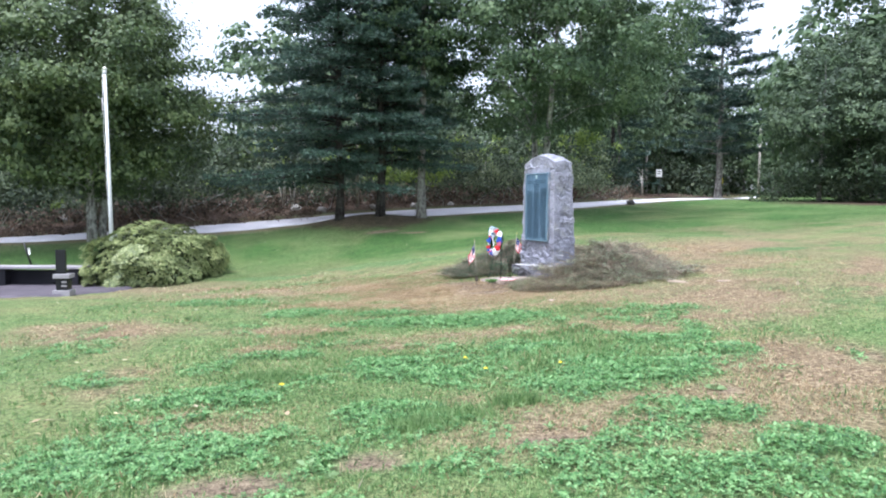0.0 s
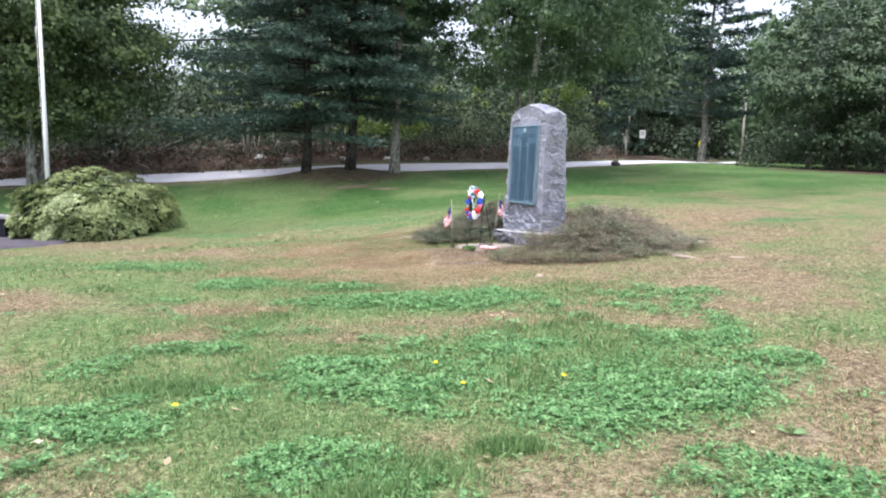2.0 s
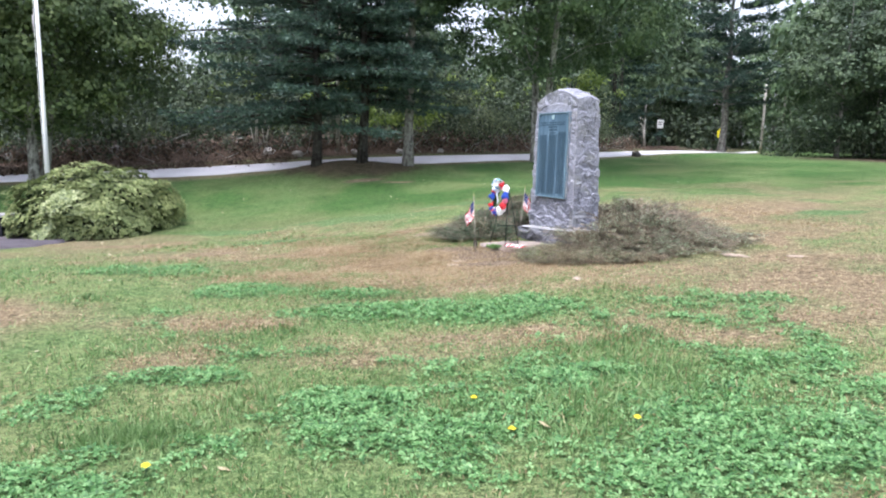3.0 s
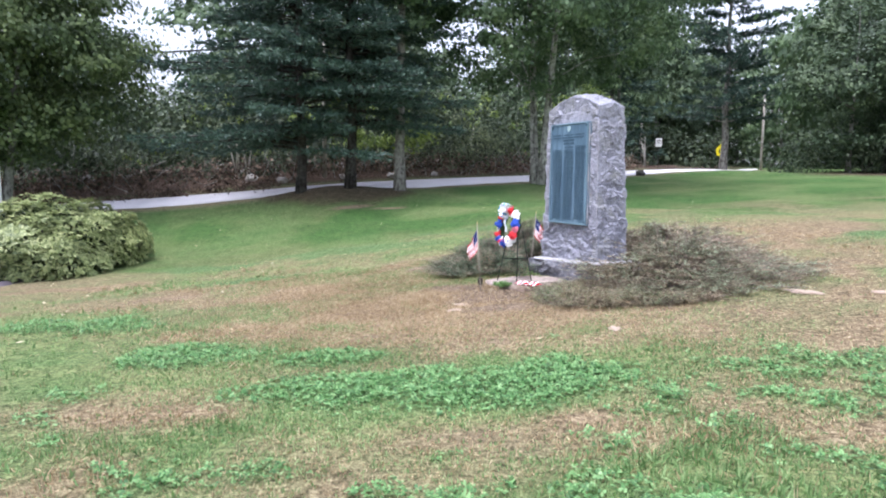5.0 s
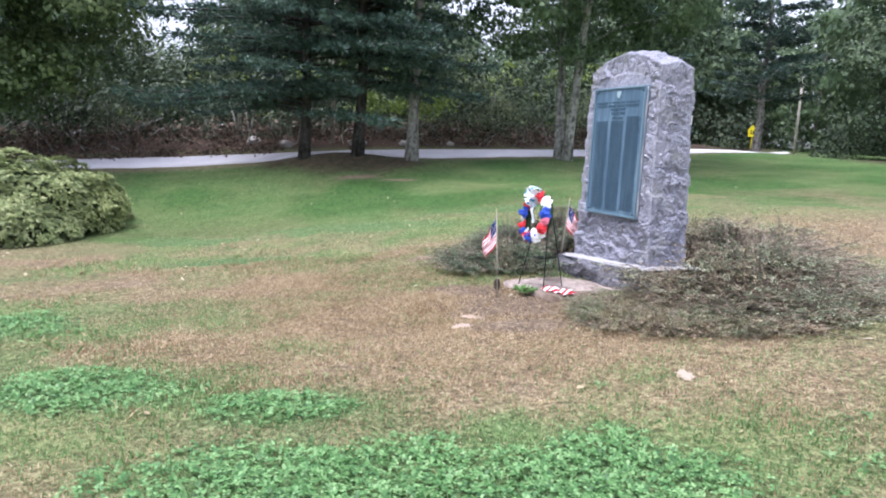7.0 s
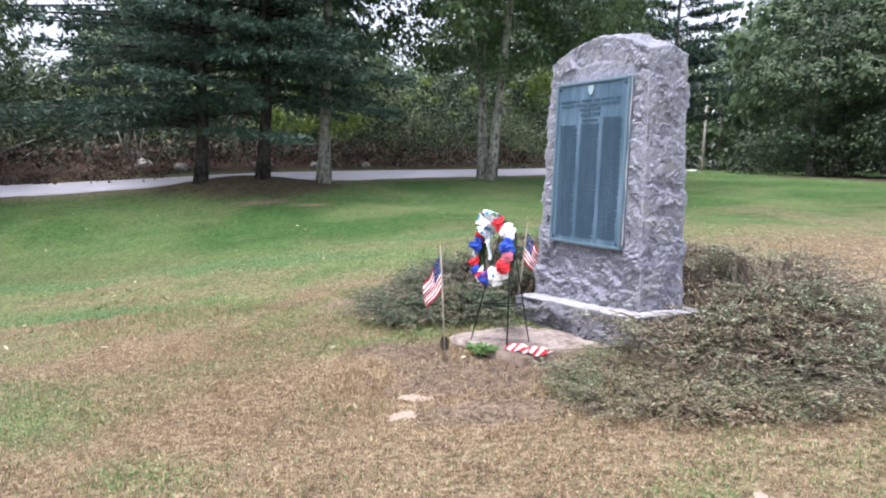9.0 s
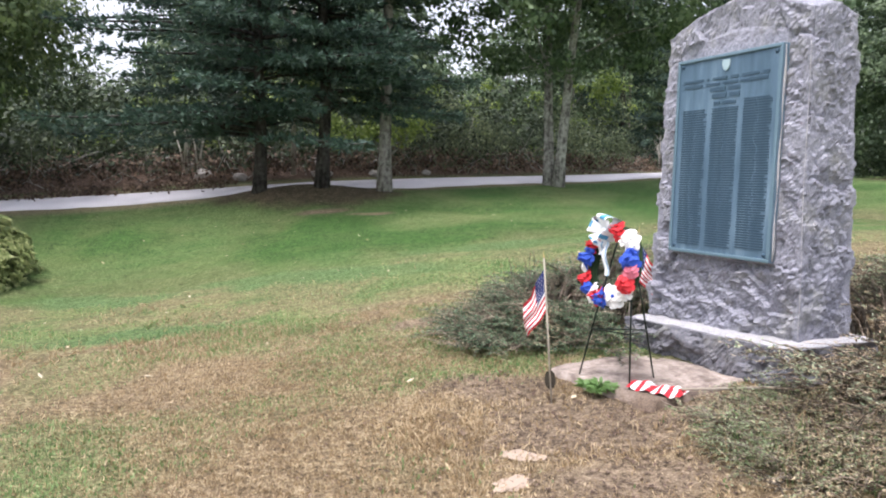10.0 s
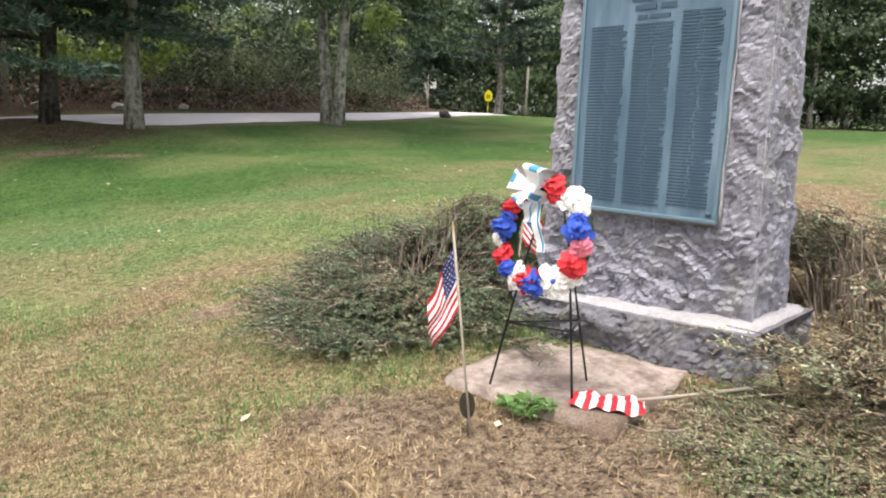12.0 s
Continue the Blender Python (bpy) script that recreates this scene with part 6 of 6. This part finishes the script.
def build_grass():
    rng = np.random.default_rng(77)
    gx, gy, dx, dy, gt, dt = [], [], [], [], [], []
    for n, x0, x1, y0, y1, big in ((230000, -3.0, 3.6, 2.4, 15.0, 1.0), (85000, -7.0, 8.0, 2.4, 20.5, 1.3), (190000, -3.0, 2.8, 10.6, 16.6, 0.85)):
        x, y = sown(rng, n // 5, x0, x1, y0, y1)
        cl, dr, ba, li = [np.repeat(c, 5) for c in cover(x, y)]
        x, y = np.repeat(x, 5), np.repeat(y, 5)
        x, y = x + rng.normal(0, 0.016, len(x)), y + rng.normal(0, 0.016, len(x))
        pick = rng.uniform(size=len(x))
        keep = (rng.uniform(size=len(x)) > 0.88 * ba) & (li < 0.5) & (rng.uniform(size=len(x)) > step(16.0, 20.5, y))
        keep &= rng.uniform(size=len(x)) < np.minimum.reduce([x - x0, x1 - x, (y - y0) * 3]) / 1.6
        clover = keep & (pick < 0.75 * cl)
        dead = keep & ~clover & (rng.uniform(size=len(x)) < 0.12 + 0.74 * dr + 0.14 * step(10.5, 12.5, y))
        live = keep & ~clover & ~dead
        tall = (0.034 + 0.045 * step(0.5, 0.8, patchy(x, y, 1.3, 91))) * (1 - 0.2 * dr) * big
        gx.append(x[live]), gy.append(y[live]), gt.append(tall[live])
        dx.append(x[dead]), dy.append(y[dead]), dt.append(tall[dead])
    blades("lawn_grass", rng, np.concatenate(gx), np.concatenate(gy), np.concatenate(gt), 0.009, 0.8, GRASS_GREEN, "short green mown grass")
    blades("dry_grass", rng, np.concatenate(dx), np.concatenate(dy), np.concatenate(dt), 0.0058, 1.05, GRASS_DRY, "short dry straw-coloured grass")
    # a few tufts that the mower left long
    tufts = np.repeat([(0.05, 4.95, 0.32), (-0.15, 4.7, 0.2), (0.6, 5.2, 0.15), (-1.6, 6.3, 0.25)], 900, 0)
    spot = rng.normal(0, 0.5, (len(tufts), 2)) * tufts[:, 2:] * [1.3, 0.6] + tufts[:, :2]
    blades("long_grass", rng, spot[:, 0], spot[:, 1], np.full(len(spot), 0.085), 0.007, 0.6, GRASS_GREEN, "longer tufts of green grass in the lawn")
    # straw and grass stems that grow through the creeping shrubs
    n = 2600
    a, r = rng.uniform(0, math.tau, n), np.sqrt(rng.uniform(0, 1, n))
    x, y = 2.25 + 0.95 * r * np.cos(a), 12.42 + 0.62 * r * np.sin(a)
    keep = 0.923 * (x - 1.924) + 0.385 * (y - 13.895) < -0.3
    x, y = x[keep], y[keep]
    half = len(x) // 2
    blades("straw_stems", rng, x[:half], y[:half], np.full(half, 0.17), 0.0045, 0.75, GRASS_DRY, "thin straw stems in the creeping shrubs", 0.02)
    blades("shrub_grass", rng, x[half:], y[half:], np.full(len(x) - half, 0.15), 0.0045, 0.8, GRASS_GREEN, "thin green grass in the creeping shrubs", 0.02)
    # clover: three round leaflets on a short stem
    x, y = sown(rng, 230000, -4.8, 3.8, 3.0, 13.2)
    cl = cover(x, y)[0]
    keep = rng.uniform(size=len(x)) < cl * (1 - 0.45 * step(8.0, 12.0, y))
    x, y, cl = x[keep], y[keep], cl[keep]
    n = len(x)
    tall = rng.uniform(0.008, 0.022, n) + 0.055 * cl * patchy(x, y, 0.11, 29, 2)
    mid = np.stack([x, y, surface(x, y) + tall], -1)
    turn = np.repeat(rng.uniform(0, math.tau, n), 3) + np.tile([0, 2.09, 4.19], n)
    tilt, aim = np.repeat(np.abs(rng.normal(0, 0.45, n)), 3), np.repeat(rng.uniform(0, math.tau, n), 3)
    R = np.repeat(rng.uniform(0.0068, 0.0135, n), 3)[:, None]
    out = np.stack([np.cos(turn), np.sin(turn), np.tan(tilt.clip(0, 1)) * np.cos(turn - aim)], -1)
    side = np.stack([-np.sin(turn), np.cos(turn), -np.tan(tilt.clip(0, 1)) * np.sin(turn - aim)], -1)
    c = np.repeat(mid, 3, 0)
    v = np.stack([c, c + out * R * 1.15 + side * R * 0.85, c + out * R * 1.75, c + out * R * 1.15 - side * R * 0.85], 1).reshape(-1, 3)
    f = np.arange(len(v)).reshape(-1, 4)
    me = mesh_of("clover", v, f)
    me.materials.append(CLOVER_LEAF)
    tagged(new("clover", me), "patches of bright green clover in the lawn", "clover", kind="stuff")
    # fallen leaves
    x, y = sown(rng, 420, -9, 9, 3, 27)
    n = len(x)
    at = np.stack([x, y, surface(x, y) + 0.02], -1)
    way = norm(np.stack([rng.normal(size=n), rng.normal(size=n), rng.normal(0, 0.25, n)], -1))
    L = rng.uniform(0.04, 0.09, n)
    v, f = sprigs(at, way, norm(np.cross(way, np.array([0.1, 0.1, 1.0]))), L, L * 0.6)
    bits = rng.uniform(size=(5200, 2)) * [2.6, 2.4] + [-0.7, 11.8]
    bx, by = bits[:, 0], bits[:, 1]
    keep = rng.uniform(size=5200) < 0.15 + cover(bx, by)[2]
    bx, by = bx[keep], by[keep]
    n = len(bx)
    aim = norm(np.stack([rng.normal(size=n), rng.normal(size=n), rng.normal(0, 0.2, n)], -1))
    S = rng.uniform(0.012, 0.045, n)
    bv, bf = sprigs(np.stack([bx, by, surface(bx, by) + 0.01], -1), aim, norm(np.cross(aim, np.array([0.1, 0.1, 1.0]))), S, S * rng.uniform(0.2, 0.6, n))
    debris = mesh_of("leaf_litter", bv, bf)
    debris.materials.append(leaf_material("brown_litter", (0.035, 0.022, 0.016), (0.11, 0.07, 0.05), (0.34, 0.25, 0.18), 0.0, 0.9))
    tagged(new("leaf_litter", debris), "brown twigs and leaf scraps on the bare soil", "litter", kind="stuff")
    me = mesh_of("fallen_leaves", v, f)
    me.materials.append(leaf_material("fallen_leaf", (0.22, 0.14, 0.08), (0.45, 0.36, 0.22), (0.72, 0.66, 0.50), 0.1, 0.8))
    tagged(new("fallen_leaves", me), "scattered pale fallen leaves on the lawn", "leaves", kind="stuff")


build_grass()


def weed(x, y, size, leaves, seed, label, material, lift=0.0):
    rng = np.random.default_rng(seed)
    n = leaves
    a = rng.uniform(0, math.tau, n)
    tilt = rng.uniform(0.15, 0.9, n)
    way = np.stack([np.cos(a) * np.cos(tilt), np.sin(a) * np.cos(tilt), np.sin(tilt)], -1)
    L = size * rng.uniform(0.45, 0.85, n)[:, None]
    side = beside(rng, way) * L * 0.13
    v = np.concatenate([[[0, 0, 0.004]], way * L * 0.55 + side + [0, 0, 0.01], way * L * np.array([1, 1, 0.8]), way * L * 0.55 - side + [0, 0, 0.01]])
    k = 1 + np.arange(n)
    f = np.stack([0 * k, k, k + n, k + 2 * n], -1)
    me = mesh_of("weed", v, f)
    me.materials.append(material)
    ob = new("weed", me)
    ob.matrix_basis = pose(x, y, float(surface(x, y)) + lift)
    return tagged(ob, label, "weed", "weeds in the lawn")


FRESH = leaf_material("fresh_weed_leaf", (0.07, 0.14, 0.04), (0.16, 0.28, 0.09), (0.32, 0.46, 0.2), 0.3)
for k, (x, y, s) in enumerate(((0.93, 13.44, 0.12), (1.01, 13.40, 0.13), (1.06, 13.33, 0.11), (0.97, 13.34, 0.10))):
    weed(x, y, s, 60, 1 + k, "tuft of fresh green weed at the slab's corner", FRESH, 0.035)
WEEDS = leaf_material("grey_green_weed", (0.12, 0.2, 0.08), (0.22, 0.33, 0.14), (0.40, 0.50, 0.26), 0.3)
for k, (x, y, s) in enumerate(((-0.75, 3.95, 0.24), (-0.6, 3.8, 0.15), (0.75, 4.55, 0.15), (0.95, 4.5, 0.13), (2.25, 4.0, 0.2), (2.45, 4.1, 0.22), (2.15, 5.3, 0.2), (0.45, 6.15, 0.18), (1.45, 8.55, 0.15), (1.15, 10.75, 0.16), (-1.35, 6.45, 0.2), (1.3, 9.0, 0.18), (0.75, 8.75, 0.14), (2.0, 9.6, 0.18))):
    weed(x, y, 0.6 * s, 16, 10 + k, "broad-leaved grey-green weed in the lawn", WEEDS)


def dandelion(x, y, seed):
    ob = thing("dandelion", pose(x, y, float(surface(x, y))), "small yellow dandelion in the lawn", "flower", "dandelions in the lawn")
    bm = bmesh.new()
    tube(bm, [(0, 0, -0.02), (0.005, 0, 0.05)], 0.0025, 5)
    part("stem", bm, LEAF_GREENER, ob)
    part("flower", ruffle(random.Random(seed), 0.022, 9, 3, 0.2), plain("yellow_petal", (0.75, 0.60, 0.03), 0.7, vary=0.05), ob, "", pose(0.005, 0, 0.055, -90))


for k, (x, y) in enumerate(((0.25, 6.75), (1.12, 6.35), (0.42, 6.25), (-1.35, 5.85))):
    dandelion(x, y, k)
